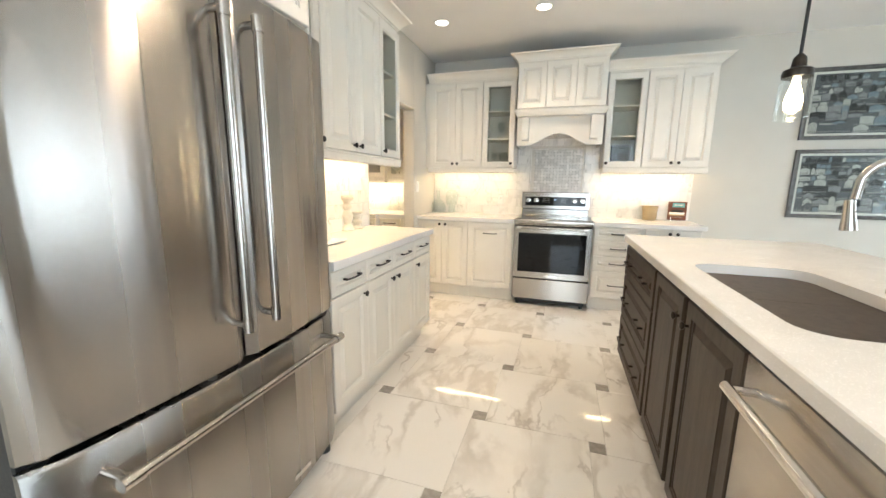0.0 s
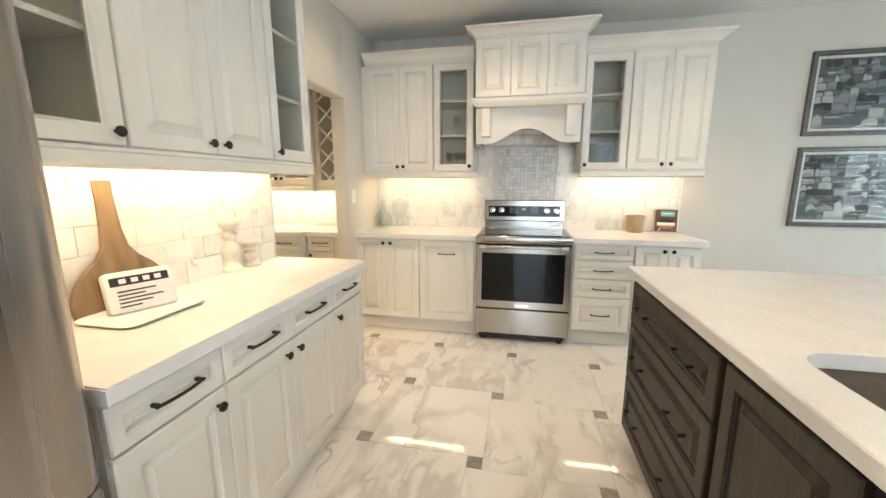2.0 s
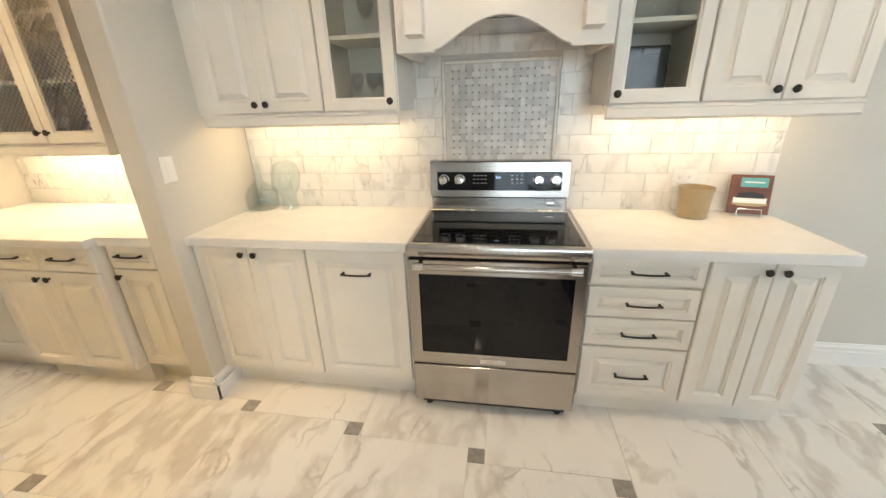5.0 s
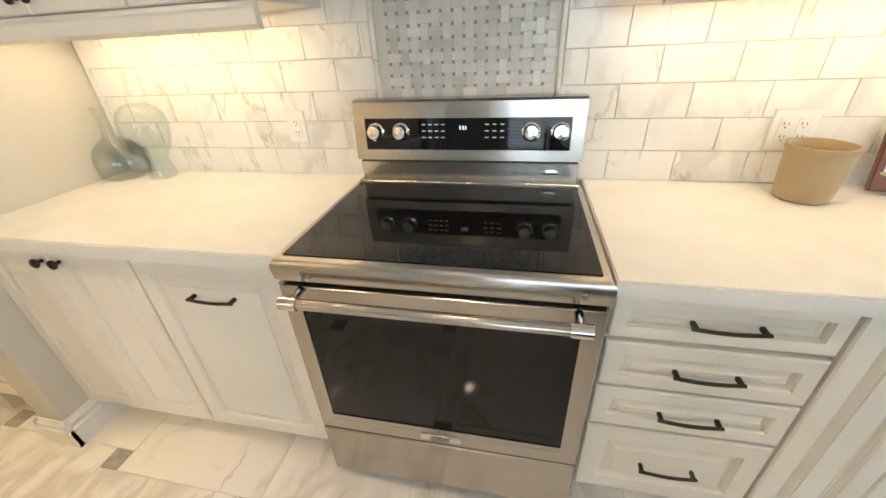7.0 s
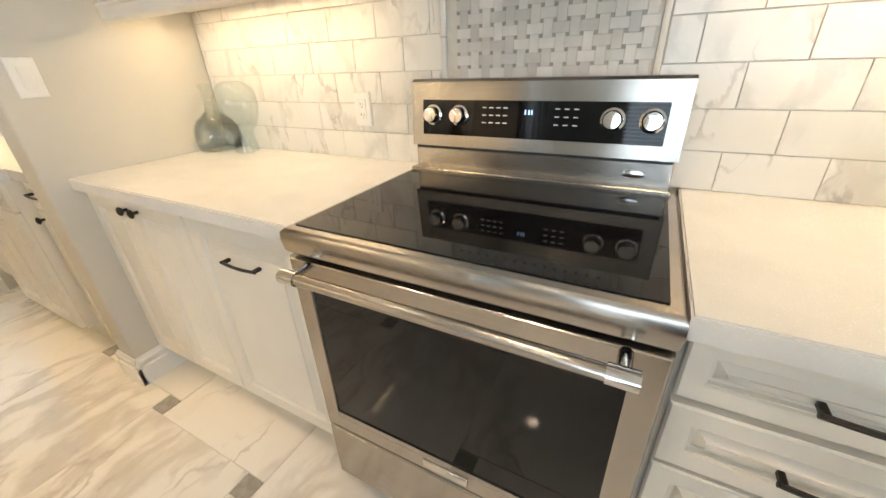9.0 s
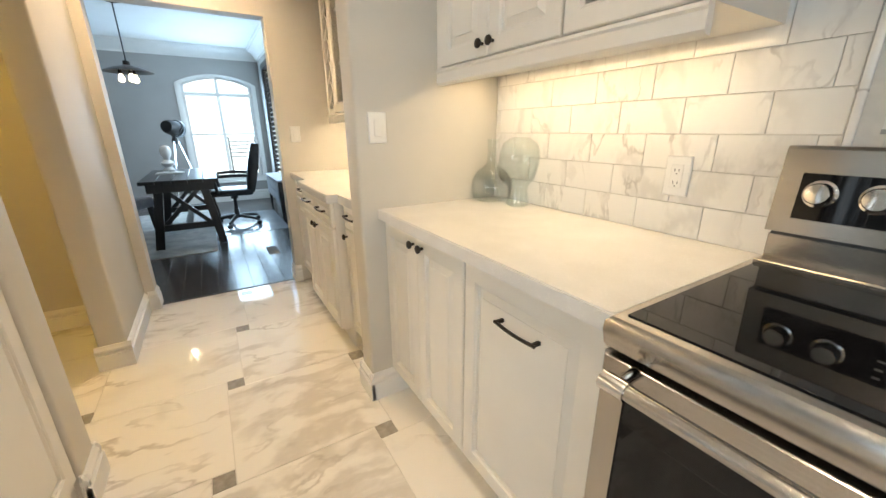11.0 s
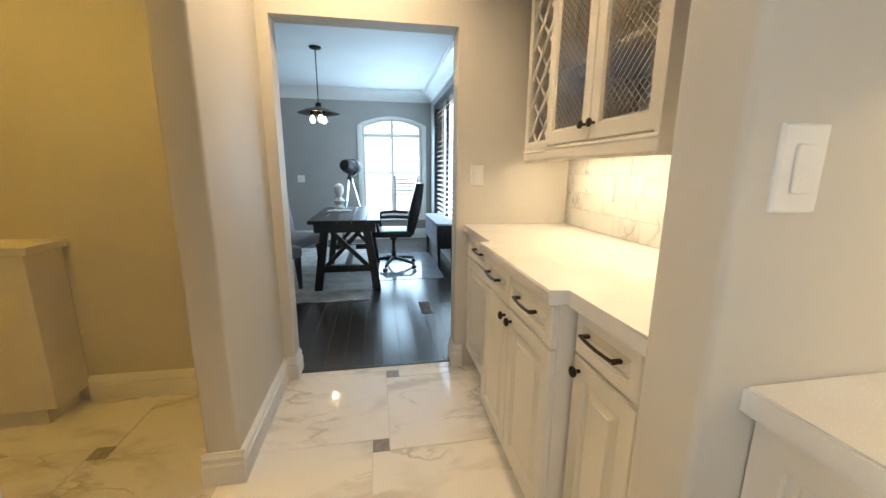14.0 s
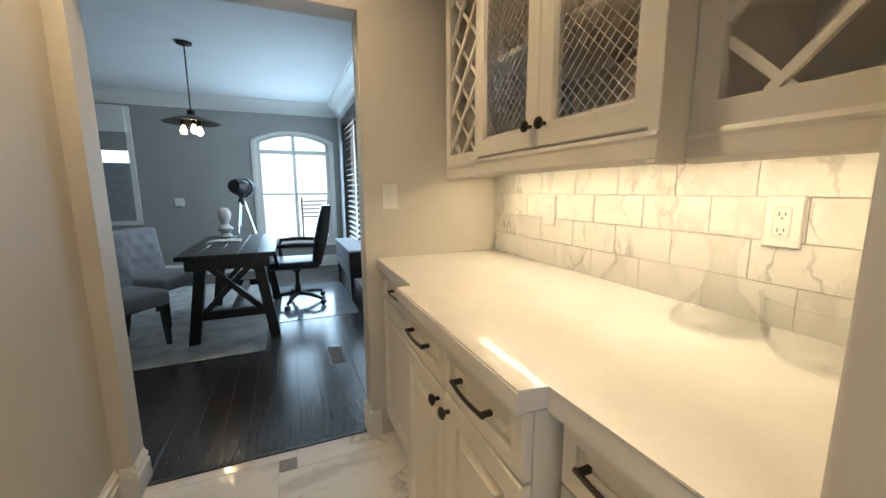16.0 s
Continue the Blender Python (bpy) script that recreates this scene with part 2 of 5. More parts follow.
def rings(bm, loops, close=True, cap=True):
    """Joins closed loops of points, one after another; the ends are capped."""
    rows = [[bm.verts.new(p) for p in lp] for lp in loops]
    k = len(rows[0])
    for a, b in zip(rows, rows[1:]):
        for i in range(k):
            bm.faces.new((a[i], a[(i + 1) % k], b[(i + 1) % k], b[i]))
    if cap:
        bm.faces.new(rows[0][::-1])
        bm.faces.new(rows[-1])
    elif close:
        a, b = rows[-1], rows[0]
        for i in range(k):
            bm.faces.new((a[i], a[(i + 1) % k], b[(i + 1) % k], b[i]))
    return bm


def tube(bm, pts, r, seg=8):
    pts = [Vector(p) for p in pts]
    out, up = [], None
    for i, p in enumerate(pts):
        d = (pts[min(i + 1, len(pts) - 1)] - pts[max(i - 1, 0)]).normalized()
        if up is None:
            up = d.orthogonal().normalized()
        up = (up - d * up.dot(d)).normalized()
        s = d.cross(up)
        rr = r[i] if isinstance(r, (list, tuple)) else r
        out.append([p + (up * math.cos(a) + s * math.sin(a)) * rr for a in (2 * math.pi * j / seg for j in range(seg))])
    return rings(bm, out)


def lathe(bm, prof, m=None, seg=20, cap=True):
    m = m or Matrix()
    return rings(bm, [[m @ Vector((r * math.cos(a), r * math.sin(a), z)) for a in (2 * math.pi * j / seg for j in range(seg))] for r, z in prof], False, cap)


def prism(bm, poly, axis, a, b):
    """A flat outline (two coordinates a point) pushed along an axis from a to b."""
    def put(p, v):
        return (v, p[0], p[1]) if axis == "x" else (p[0], v, p[1]) if axis == "y" else (p[0], p[1], v)
    return rings(bm, [[put(p, a) for p in poly], [put(p, b) for p in poly]])


def mesh_of(bm, material, smooth=40, world_m=None):
    bm.transform(XF if world_m is None else world_m)
    bmesh.ops.recalc_face_normals(bm, faces=bm.faces)
    me = bpy.data.meshes.new("mesh")
    bm.to_mesh(me)
    bm.free()
    me.materials.append(material)
    if smooth:
        me.shade_smooth()
        me.set_sharp_from_angle(angle=radians(smooth))
    return me


def thing(name, at, label, category, group=""):
    """An empty at a thing's base; its parts are built in place."""
    o = new(name)
    o.empty_display_size = 0.05
    p = XF @ Vector(at)
    o.location = p
    BASES[o.name] = p
    return tagged(o, label, category, group)


def part(name, bm, material, parent, label="", smooth=40):
    if material in (PAINT, ISLAND) and name in ("door", "drawer_front", "end_panel"):
        smooth = 12      # keep the moulded edges of the fronts crisp
    o = new(name, mesh_of(bm, material, smooth))
    o.parent = parent
    if parent.name in BASES:
        o.matrix_parent_inverse = Matrix.Translation(-BASES[parent.name])
    if label:
        o["label"] = label
    return o


def single(name, bm, material, label, category, group="", kind="", smooth=40):
    return tagged(new(name, mesh_of(bm, material, smooth)), label, category, group, kind)


def blown(name, bm, material, label, category, wall=0.005):
    """A single glass vessel whose skin gets a wall."""
    ob = single(name, bm, material, label, category)
    md = ob.modifiers.new("wall", "SOLIDIFY")
    md.thickness, md.offset = wall, 1.0
    return ob


def struct(name, bm, material, label, category="wall", smooth=40):
    return single(name, bm, material, label, category, "", "structure", smooth)


def rect(u0, z0, u1, z1, inset, y):
    return [(u0 + inset, y, z0 + inset), (u1 - inset, y, z0 + inset), (u1 - inset, y, z1 - inset), (u0 + inset, y, z1 - inset)]


def panel_front(u0, z0, u1, z1, y, stile=0.052, thick=0.02):
    """A raised-panel door or drawer front that faces -y; its back lies at y."""
    s = min(stile, 0.27 * min(u1 - u0, z1 - z0))
    k = s / 0.052
    prof = [(0, 0), (0, -thick + 0.004), (0.004, -thick), (s, -thick), (s + 0.003 * k, -thick + 0.006), (s + 0.007 * k, -thick + 0.006), (s + 0.010 * k, -thick + 0.013),
            (s + 0.016 * k, -thick + 0.0135), (s + 0.036 * k, -thick + 0.003), (s + 0.037 * k, -thick)]
    return rings(bmesh.new(), [rect(u0, z0, u1, z1, i, y + d) for i, d in prof])


def frame_front(u0, z0, u1, z1, y, stile=0.052, thick=0.02):
    """An open frame for a glazed door that faces -y."""
    prof = [(0, 0), (0, -thick + 0.004), (0.004, -thick), (stile - 0.010, -thick), (stile - 0.004, -thick + 0.006), (stile, -thick + 0.008), (stile, 0)]
    return rings(bmesh.new(), [rect(u0, z0, u1, z1, i, y + d) for i, d in prof], True, False)


def knob(u, z, y, parent):
    prof = [(0.0055, 0), (0.0055, 0.010), (0.008, 0.013), (0.0145, 0.017), (0.016, 0.021), (0.0145, 0.025), (0.009, 0.028), (0.002, 0.029)]
    return part("knob", lathe(bmesh.new(), prof, pose(u, y, z, 90, 0, 0), 14), BRONZE, parent, "dark bronze round knob")


def pull(u, z, y, parent, half=0.066):
    """A bowed bar handle on two square feet."""
    bm = bmesh.new()
    for s in (-1, 1):
        box(bm, u + s * half - 0.0055, y - 0.026, z - 0.0055, u + s * half + 0.0055, y, z + 0.0055, 0.002)
    n = 8
    tube(bm, [(u - half - 0.008 + (2 * half + 0.016) * i / n, y - 0.024 - 0.004 * math.sin(math.pi * i / n), z - 0.002 * math.sin(math.pi * i / n)) for i in range(n + 1)], 0.0048, 6)
    return part("pull_handle", bm, BRONZE, parent, "dark bronze bowed bar handle")


def carcass(u0, z0, u1, z1, depth, parent, mat, y=0.0, name="body"):
    return part(name, slab(u0, y, z0, u1, y + depth, z1, 0.001), mat, parent)


def open_carcass(u0, z0, u1, z1, depth, parent, mat, shelves=()):
    """Hollow box open towards -y, for glazed cabinets."""
    t = 0.018
    part("side_panel", slab(u0, 0, z0, u0 + t, depth, z1), mat, parent)
    part("side_panel", slab(u1 - t, 0, z0, u1, depth, z1), mat, parent)
    part("back_panel", slab(u0 + t, depth - t, z0, u1 - t, depth, z1), mat, parent)
    part("bottom_panel", slab(u0 + t, 0, z0, u1 - t, depth - t, z0 + t), mat, parent)
    part("top_panel", slab(u0 + t, 0, z1 - t, u1 - t, depth - t, z1), mat, parent)
    for s in shelves:
        part("shelf", slab(u0 + t, 0.02, s, u1 - t, depth - t, s + 0.018, 0.001), mat, parent)

# ---- structure ----
NY = 0.64          # face of the north wall
WX = -1.49         # face of the kitchen's west wall
WX2 = -1.62        # pantry side of the stub
WX3 = -1.64        # pantry side of the long wall
PX = -3.24         # pantry side of the wall to the dining room
DX = -3.37         # dining side
HX = -3.2         # hall's west wall
OP0, OP1, OPZ = -1.09, -0.06, 2.06      # opening from kitchen to pantry
DD0, DD1, DDZ = -1.04, -0.066, 2.0   # doorway to the dining room
EX, SY = 5.1, -6.9
DW, DN, DS, DC = -7.95, 0.46, -3.9, 2.56

struct("wall_north", slab(PX, NY, 0, EX + 0.15, NY + 0.15, CEIL), WALL, "greige painted wall behind range and pantry")
struct("wall_west_1", slab(WX2, OP1, 0, WX, NY, CEIL, 0.012, 3), WALL, "greige wall stub beside the pantry opening")
struct("wall_west_2", slab(WX3, SY, 0, WX, OP0, CEIL, 0.012, 3), WALL, "greige painted wall behind counter and fridge")
struct("wall_west_3", slab(WX2, OP0 - 0.011, OPZ, WX, OP1 + 0.011, CEIL, 0.010, 3), WALL, "greige header over the pantry opening")
bm = bmesh.new()
box(bm, EX, SY, 0, EX + 0.15, NY, 0.75)
box(bm, EX, SY, 2.3, EX + 0.15, NY, CEIL)
box(bm, EX, -0.6, 0.75, EX + 0.15, NY, 2.3)
box(bm, EX, SY, 0.75, EX + 0.15, -3.2, 2.3)
struct("wall_east", bm, WALL, "greige painted wall with a shuttered window")
# unseen south side; its window opening is assumed, made for the fill light
bm = bmesh.new()
box(bm, HX, SY - 0.15, 0, EX + 0.15, SY, 0.4)
box(bm, HX, SY - 0.15, 2.4, EX + 0.15, SY, CEIL)
box(bm, HX, SY - 0.15, 0.4, -0.2, SY, 2.4)
box(bm, 3.2, SY - 0.15, 0.4, EX + 0.15, SY, 2.4)
struct("wall_south", bm, WALL, "unseen greige painted wall with an assumed wide window")
bm = bmesh.new()
box(bm, DX, DD1, 0, PX, NY + 0.15, DC)
box(bm, DX, DD0, DDZ, PX, DD1, DC)
box(bm, DX, -1.10, 0, PX, DD0, DC)
bmesh.ops.remove_doubles(bm, verts=bm.verts, dist=0.0001)
struct("wall_dining_door", bm, WALL, "greige wall around the dining room doorway")
struct("wall_hall_end", slab(DX, -1.225, 0, -2.48, -1.10, CEIL, 0.012, 3), WALL, "greige wall between hall and pantry")
struct("wall_hall_west", slab(HX - 0.11, DS, 0, HX, -1.225, CEIL), WALL, "greige painted hall wall under a warm lamp")
struct("wall_hall_south", slab(HX, -3.75, 0, WX3, -3.6, CEIL), WALL, "greige painted hall end wall")

# dining room shell
def arch(y0, y1, z, rise, n=14):
    return [(y0 + (y1 - y0) * i / n, z + rise * math.sin(math.pi * i / n) ** 0.8) for i in range(n + 1)]


AY0, AY1, AZ0, AZ1, ARISE = -0.75, 0.29, 0.44, 1.97, 0.13
bm = bmesh.new()
top = arch(AY0, AY1, AZ1, ARISE)
box(bm, DW - 0.15, DS, 0, DW, AY0, DC)
box(bm, DW - 0.15, AY1, 0, DW, DN + 0.15, DC)
box(bm, DW - 0.15, AY0, 0, DW, AY1, AZ0)
prism(bm, top + [(AY1, DC), (AY0, DC)], "x", DW - 0.15, DW)
struct("wall_dining_west", bm, DINE, "grey dining room wall with an arched window")
bm = bmesh.new()
box(bm, DW, DN, 0, -7.4, DN + 0.15, DC)
box(bm, -5.2, DN, 0, DX, DN + 0.15, DC)
box(bm, -7.4, DN, 0, -5.2, DN + 0.15, 0.5)
box(bm, -7.4, DN, 2.2, -5.2, DN + 0.15, DC)
struct("wall_dining_north", bm, DINE, "grey dining room wall with a wide window")
struct("wall_dining_south", slab(DW - 0.15, DS - 0.15, 0, HX, DS, DC), DINE, "plain grey dining room wall")
struct("wall_dining_east", slab(DX, DS, 0, DX + 0.05, -1.225, DC), DINE, "plain grey dining room wall")

# ceilings
struct("ceiling", slab(HX, SY - 0.15, CEIL, EX + 0.15, NY + 0.15, CEIL + 0.1), CEILP, "flat white painted ceiling", "ceiling")
struct("ceiling_dining", slab(DW - 0.15, DS - 0.15, DC, HX, DN + 0.15, DC + 0.19), CEILP, "white painted dining room ceiling", "ceiling")
cove = [(0, 0), (0.0, -0.17), (0.012, -0.17), (0.02, -0.145), (0.03, -0.14), (0.055, -0.10), (0.095, -0.06), (0.145, -0.035), (0.15, -0.02), (0.17, -0.015), (0.17, 0)]
bm = bmesh.new()
prism(bm, [(DW + a, DC + b) for a, b in cove], "y", DS, DN)
struct("crown_moulding_west", bm, TRIM, "white coved crown moulding", "moulding")
bm = bmesh.new()
prism(bm, [(DN - a, DC + b) for a, b in cove], "x", DW, DX)
struct("crown_moulding_north", bm, TRIM, "white coved crown moulding", "moulding")

# floors
floor = struct("floor", slab(PX - 0.06, SY, -0.1, EX, NY, -0.003), GROUT, "marble tile floor with small grey insets", "floor")
floor_d = struct("floor_dining", slab(DW, DS, -0.1, PX - 0.06, DN, -0.004), BLACKW, "dark stained oak plank floor", "floor")

# baseboards: stepped profile, run along a wall
PROF = [(0, 0), (0.018, 0), (0.018, 0.088), (0.009, 0.094), (0.009, 0.101), (0.014, 0.105), (0.014, 0.118), (0.005, 0.127), (0.004, 0.138), (0, 0.140)]


def base_run(p, q, name="baseboard", h=1.0):
    """Baseboard from p to q; the room lies to the left of the way."""
    p, q = Vector((*p, 0)), Vector((*q, 0))
    d = (q - p).normalized()
    nrm = Vector((-d.y, d.x, 0))
    bm = rings(bmesh.new(), [[c + nrm * a + Vector((0, 0, b * h)) for a, b in PROF] for c in (p, q)])
    return struct(name, bm, TRIM, "white painted stepped baseboard", "baseboard")


for p, q in [((WX2 - 0.018, OP1), (WX + 0.018, OP1)), ((WX, OP1 - 0.014), (WX, 0.1215)),
             ((WX2, OP1 + 0.03), (WX2, OP1 - 0.014)), ((WX + 0.018, OP0), (WX3 - 0.018, OP0)), ((WX, -1.10), (WX, OP0 + 0.014)),
             ((WX3, OP0 + 0.014), (WX3, -3.6)), ((1.42, NY), (EX, NY)), ((-2.48, -1.10), (PX, -1.10)), ((-2.48, -1.241), (-2.48, -1.082)),
             ((PX, -1.084), (PX, DD0 + 0.014)), ((PX + 0.018, DD0), (DX, DD0)), ((DX, DD1), (PX + 0.018, DD1)), ((PX, DD1 - 0.014), (PX, -0.02)),
             ((HX, -2.09), (HX, -1.225)), ((HX, -1.225), (-2.48, -1.225))]:
    # the room is to the left of each run
    base_run(q, p)
base_run((DW, DN), (DW, DS), h=1.25)
base_run((DX, DN), (DW, DN), h=1.25)

# ---- kitchen cabinets ----
FY = 0.062         # face of the base cabinets on the north wall
CT = 0.92          # counter height
UY = 0.305         # face of the wall cabinets' boxes


def base_unit(u0, u1, depth, fronts, label, mat=PAINT, z0=0.13, z1=0.88, toe=0.06, group="white base cabinets", y=0.0, bare=False):
    """A base cabinet facing -y at y: fronts are (kind, u0, z0, u1, z1, grips)."""
    t = thing("base_cabinet", ((u0 + u1) / 2, y + depth / 2, 0), label, "cabinet", group)
    carcass(u0, z0, u1, z1, depth, t, mat, y)
    part("toe_kick", slab(u0, y + toe, 0.0, u1, y + depth, z0), mat, t)
    for kind, a, b, c, d, grips in fronts:
        f = part("drawer_front" if kind == "drawer" else "door", panel_front(a + 0.0015, b + 0.0015, c - 0.0015, d - 0.0015, y - 0.001), mat, t)
        for g in grips:
            if g[0] == "pull":
                pull(g[1], g[2], y - 0.021, f)
            else:
                knob(g[1], g[2], y - 0.021, f)
    return t


def counter(name, poly, label, z=CT, thick=0.045, mat=QUARTZ):
    bm = prism(bmesh.new(), poly, "z", z - thick, z)
    es = [e for e in bm.edges if abs(e.verts[0].co.z - e.verts[1].co.z) < 1e-5]
    bmesh.ops.bevel(bm, geom=es, offset=0.004, segments=2, affect="EDGES")
    return single(name, bm, mat, label, "countertop")


XF = Matrix.Translation((0, FY, 0))
D = NY - FY
base_unit(WX + 0.001, -0.895, D, [("door", -1.49, 0.14, -1.198, 0.868, [("knob", -1.222, 0.832)]), ("door", -1.198, 0.14, -0.897, 0.868, [("knob", -1.154, 0.832)])],
          "white raised-panel base cabinet with two doors")
base_unit(-0.893, -0.386, D, [("door", -0.891, 0.14, -0.405, 0.868, [("pull", -0.643, 0.752)])], "white pull-out base cabinet with bar handle")
base_unit(0.402, 0.872, D, [("drawer", 0.412, a, 0.868, b, [("pull", 0.642, (a + b) / 2)]) for a, b in ((0.745, 0.872), (0.586, 0.732), (0.433, 0.579), (0.14, 0.424))],
          "white base cabinet with four drawers")
base_unit(0.874, 1.350, D, [("door", 0.876, 0.14, 1.112, 0.868, [("knob", 1.08, 0.832)]), ("door", 1.112, 0.14, 1.347, 0.868, [("knob", 1.145, 0.832)])],
          "white raised-panel base cabinet with two doors")
XF = Matrix()
counter("countertop", [(WX, 0.012), (-0.383, 0.012), (-0.383, NY - 0.001), (WX, NY - 0.001)], "white quartz countertop beside the range")
counter("countertop", [(0.400, 0.012), (1.378, 0.012), (1.378, NY - 0.001), (0.400, NY - 0.001)], "white quartz countertop beside the range")


def crown(u0, u1, z, y, parent, depth, left=True, right=True, size=0.085):
    """Cornice round the top of a wall cabinet, mitred round its free ends."""
    prof = [(0, 0), (0.006, 0), (0.010, 0.12), (0.018, 0.16), (0.022, 0.3), (0.04, 0.55), (0.07, 0.8), (0.085, 0.86), (0.09, 1.0), (0, 1.0)]
    rows = []
    for o, h in prof:
        o, h = o * size / 0.085, h * size
        rows.append([(u0 - (o if left else 0), y + depth, z + h), (u0 - (o if left else 0), y - o, z + h), (u1 + (o if right else 0), y - o, z + h), (u1 + (o if right else 0), y + depth, z + h)])
    return part("crown", rings(bmesh.new(), rows), PAINT, parent)


def light_rail(u0, u1, z, parent, depth, y=0.0, ends=(True, True)):
    """Moulded rail under a wall cabinet."""
    prof = [(-0.022, 0), (-0.027, -0.010), (-0.022, -0.016), (-0.024, -0.050), (-0.016, -0.058), (0.0, -0.060), (0.0, 0)]
    bm = rings(bmesh.new(), [[(u, y + a, z + b) for a, b in prof] for u in (u0, u1)])
    part("light_rail", bm, PAINT, parent)


def wall_unit(u0, u1, z0, z1, depth, doors, label, group="white wall cabinets", glass=False, shelves=()):
    t = thing("wall_cabinet", ((u0 + u1) / 2, depth / 2, z0), label, "cabinet", group)
    if glass:
        open_carcass(u0, z0, u1, z1, depth, t, PAINT, shelves)
    else:
        carcass(u0, z0, u1, z1, depth, t, PAINT)
    for a, b, c, d, g, gz in doors:
        if glass:
            f = part("door", frame_front(a + 0.0015, b, c - 0.0015, d, -0.001, 0.058), PAINT, t)
            part("glass_pane", slab(a + 0.055, -0.012, b + 0.055, c - 0.055, -0.008, d - 0.055), PANE, f, "clear glass pane")
        else:
            f = part("door", panel_front(a + 0.0015, b, c - 0.0015, d, -0.001), PAINT, t)
        if g is not None:
            knob(g, gz, -0.021, f)
    return t


UZ0, UZ1, KZ = 1.465, 2.40, 1.508
XF = Matrix.Translation((0, UY, 0))
D = NY - UY
u = wall_unit(-1.45, -0.815, UZ0, UZ1, D, [(-1.425, UZ0 + 0.004, -1.125, 2.375, -1.152, KZ), (-1.125, UZ0 + 0.004, -0.817, 2.375, -1.096, KZ)], "white raised-panel wall cabinet with two doors")
crown(-1.45, -0.449, UZ1, 0, u, D, left=False, right=False)
light_rail(-1.45, -0.455, UZ0, u, D)
part("filler", slab(WX, 0.004, UZ0, -1.451, D, UZ1), PAINT, u)
wall_unit(-0.813, -0.455, UZ0, UZ1, D, [(-0.811, UZ0 + 0.004, -0.457, 2.375, -0.485, KZ)], "white glass-door wall cabinet holding glassware", glass=True, shelves=(1.77, 2.065))
u = wall_unit(0.815, 1.40, UZ0, UZ1, D, [(0.817, UZ0 + 0.004, 1.108, 2.375, 1.075, KZ), (1.108, UZ0 + 0.004, 1.398, 2.375, 1.142, KZ)], "white raised-panel wall cabinet with two doors")
crown(0.444, 1.40, UZ1, 0, u, D, left=False, right=True)
light_rail(0.455, 1.402, UZ0, u, D)
wall_unit(0.455, 0.813, UZ0, UZ1, D, [(0.457, UZ0 + 0.004, 0.811, 2.375, 0.485, KZ)], "white glass-door wall cabinet holding glassware", glass=True, shelves=(1.77, 2.065))
XF = Matrix()


def range_hood():
    """Wooden mantel hood: cupboard box, shelf, arched apron and two scrolled brackets."""
    t = thing("range_hood", (-0.005, 0.35, 1.687), "white wooden mantel range hood with arched apron", "range hood")
    x0, x1, y = -0.42, 0.43, 0.125
    part("body", slab(x0, y, 2.037, x1, NY, 2.507, 0.001), PAINT, t)
    w = (x1 - x0) / 3
    for i in range(3):
        part("door", panel_front(x0 + i * w + 0.002, 2.047, x0 + (i + 1) * w - 0.002, 2.487, y - 0.001), PAINT, t)
    crown(x0, x1, 2.497, y, t, NY - y - 0.34, size=0.075)
    part("mantel_shelf", rings(bmesh.new(), [[(x0 - o, NY - 0.34, z), (x0 - o, y - 0.02 - o, z), (x1 + o, y - 0.02 - o, z), (x1 + o, NY - 0.34, z)]
                                             for o, z in ((0.0, 1.972), (0.008, 1.987), (0.022, 2.005), (0.026, 2.017), (0.026, 2.035), (0.02, 2.039))]), PAINT, t)
    n, cx = 20, (x0 + x1) / 2
    low = [(x0, 1.687), (cx - 0.27, 1.687), (cx - 0.265, 1.699), (cx - 0.245, 1.703), (cx - 0.225, 1.712)]
    low += [(cx - 0.21 + 0.42 * i / n, 1.722 + 0.085 * math.sin(math.pi * i / n)) for i in range(n + 1)]
    low += [(2 * cx - a, b) for a, b in low[4::-1]]
    part("apron", prism(bmesh.new(), low + [(x1, 1.977), (x0, 1.977)], "y", y + 0.065, y + 0.09), PAINT, t)
    for a in (x0, x1 - 0.022):
        part("side_panel", slab(a, y + 0.091, 1.687, a + 0.022, NY - 0.012, 2.037), PAINT, t)
    for bx in (x0 + 0.055, x1 - 0.055 - 0.07):
        prof = [(y + 0.065, 1.962), (y - 0.03, 1.962), (y - 0.032, 1.932), (y - 0.028, 1.892), (y - 0.016, 1.857), (y - 0.006, 1.827), (y - 0.004, 1.787), (y - 0.012, 1.762), (y - 0.010, 1.742), (y + 0.065, 1.737)]
        part("bracket", prism(bmesh.new(), prof, "x", bx, bx + 0.07), PAINT, t)
    part("insert", slab(x0 + 0.03, 0.226, 1.80, x1 - 0.03, NY - 0.02, 1.84, 0.004), STEEL, t, "steel fan insert")
    return t


range_hood()

# ---- west run of the kitchen: faces +x ----
XF = pose(-0.952, 0, 0, 0, 0, 90)      # local u runs along +y, front at local y = 0
D = -0.952 - WX
LB = [-2.515, -2.173, -1.822, -1.465, -1.118]
for i in range(4):
    a, b = LB[i], LB[i + 1]
    k = (b - 0.04, a + 0.04)[i in (2, 3)]
    west_unit = base_unit(a, b, D, [("drawer", a, 0.738, b, 0.868, [("pull", (a + b) / 2, 0.812)]), ("door", a, 0.14, b, 0.733, [("knob", k, 0.685)])],
              "white base cabinet with one drawer over one door", group="white base cabinets beside the fridge")
XF = pose(0, LB[-1], 0, 0, 0, 180)      # finished end towards the pantry opening
part("end_panel", panel_front(0.962, 0.14, -WX - 0.012, 0.868, -0.0005, 0.06, 0.016), PAINT, west_unit)
XF = Matrix()
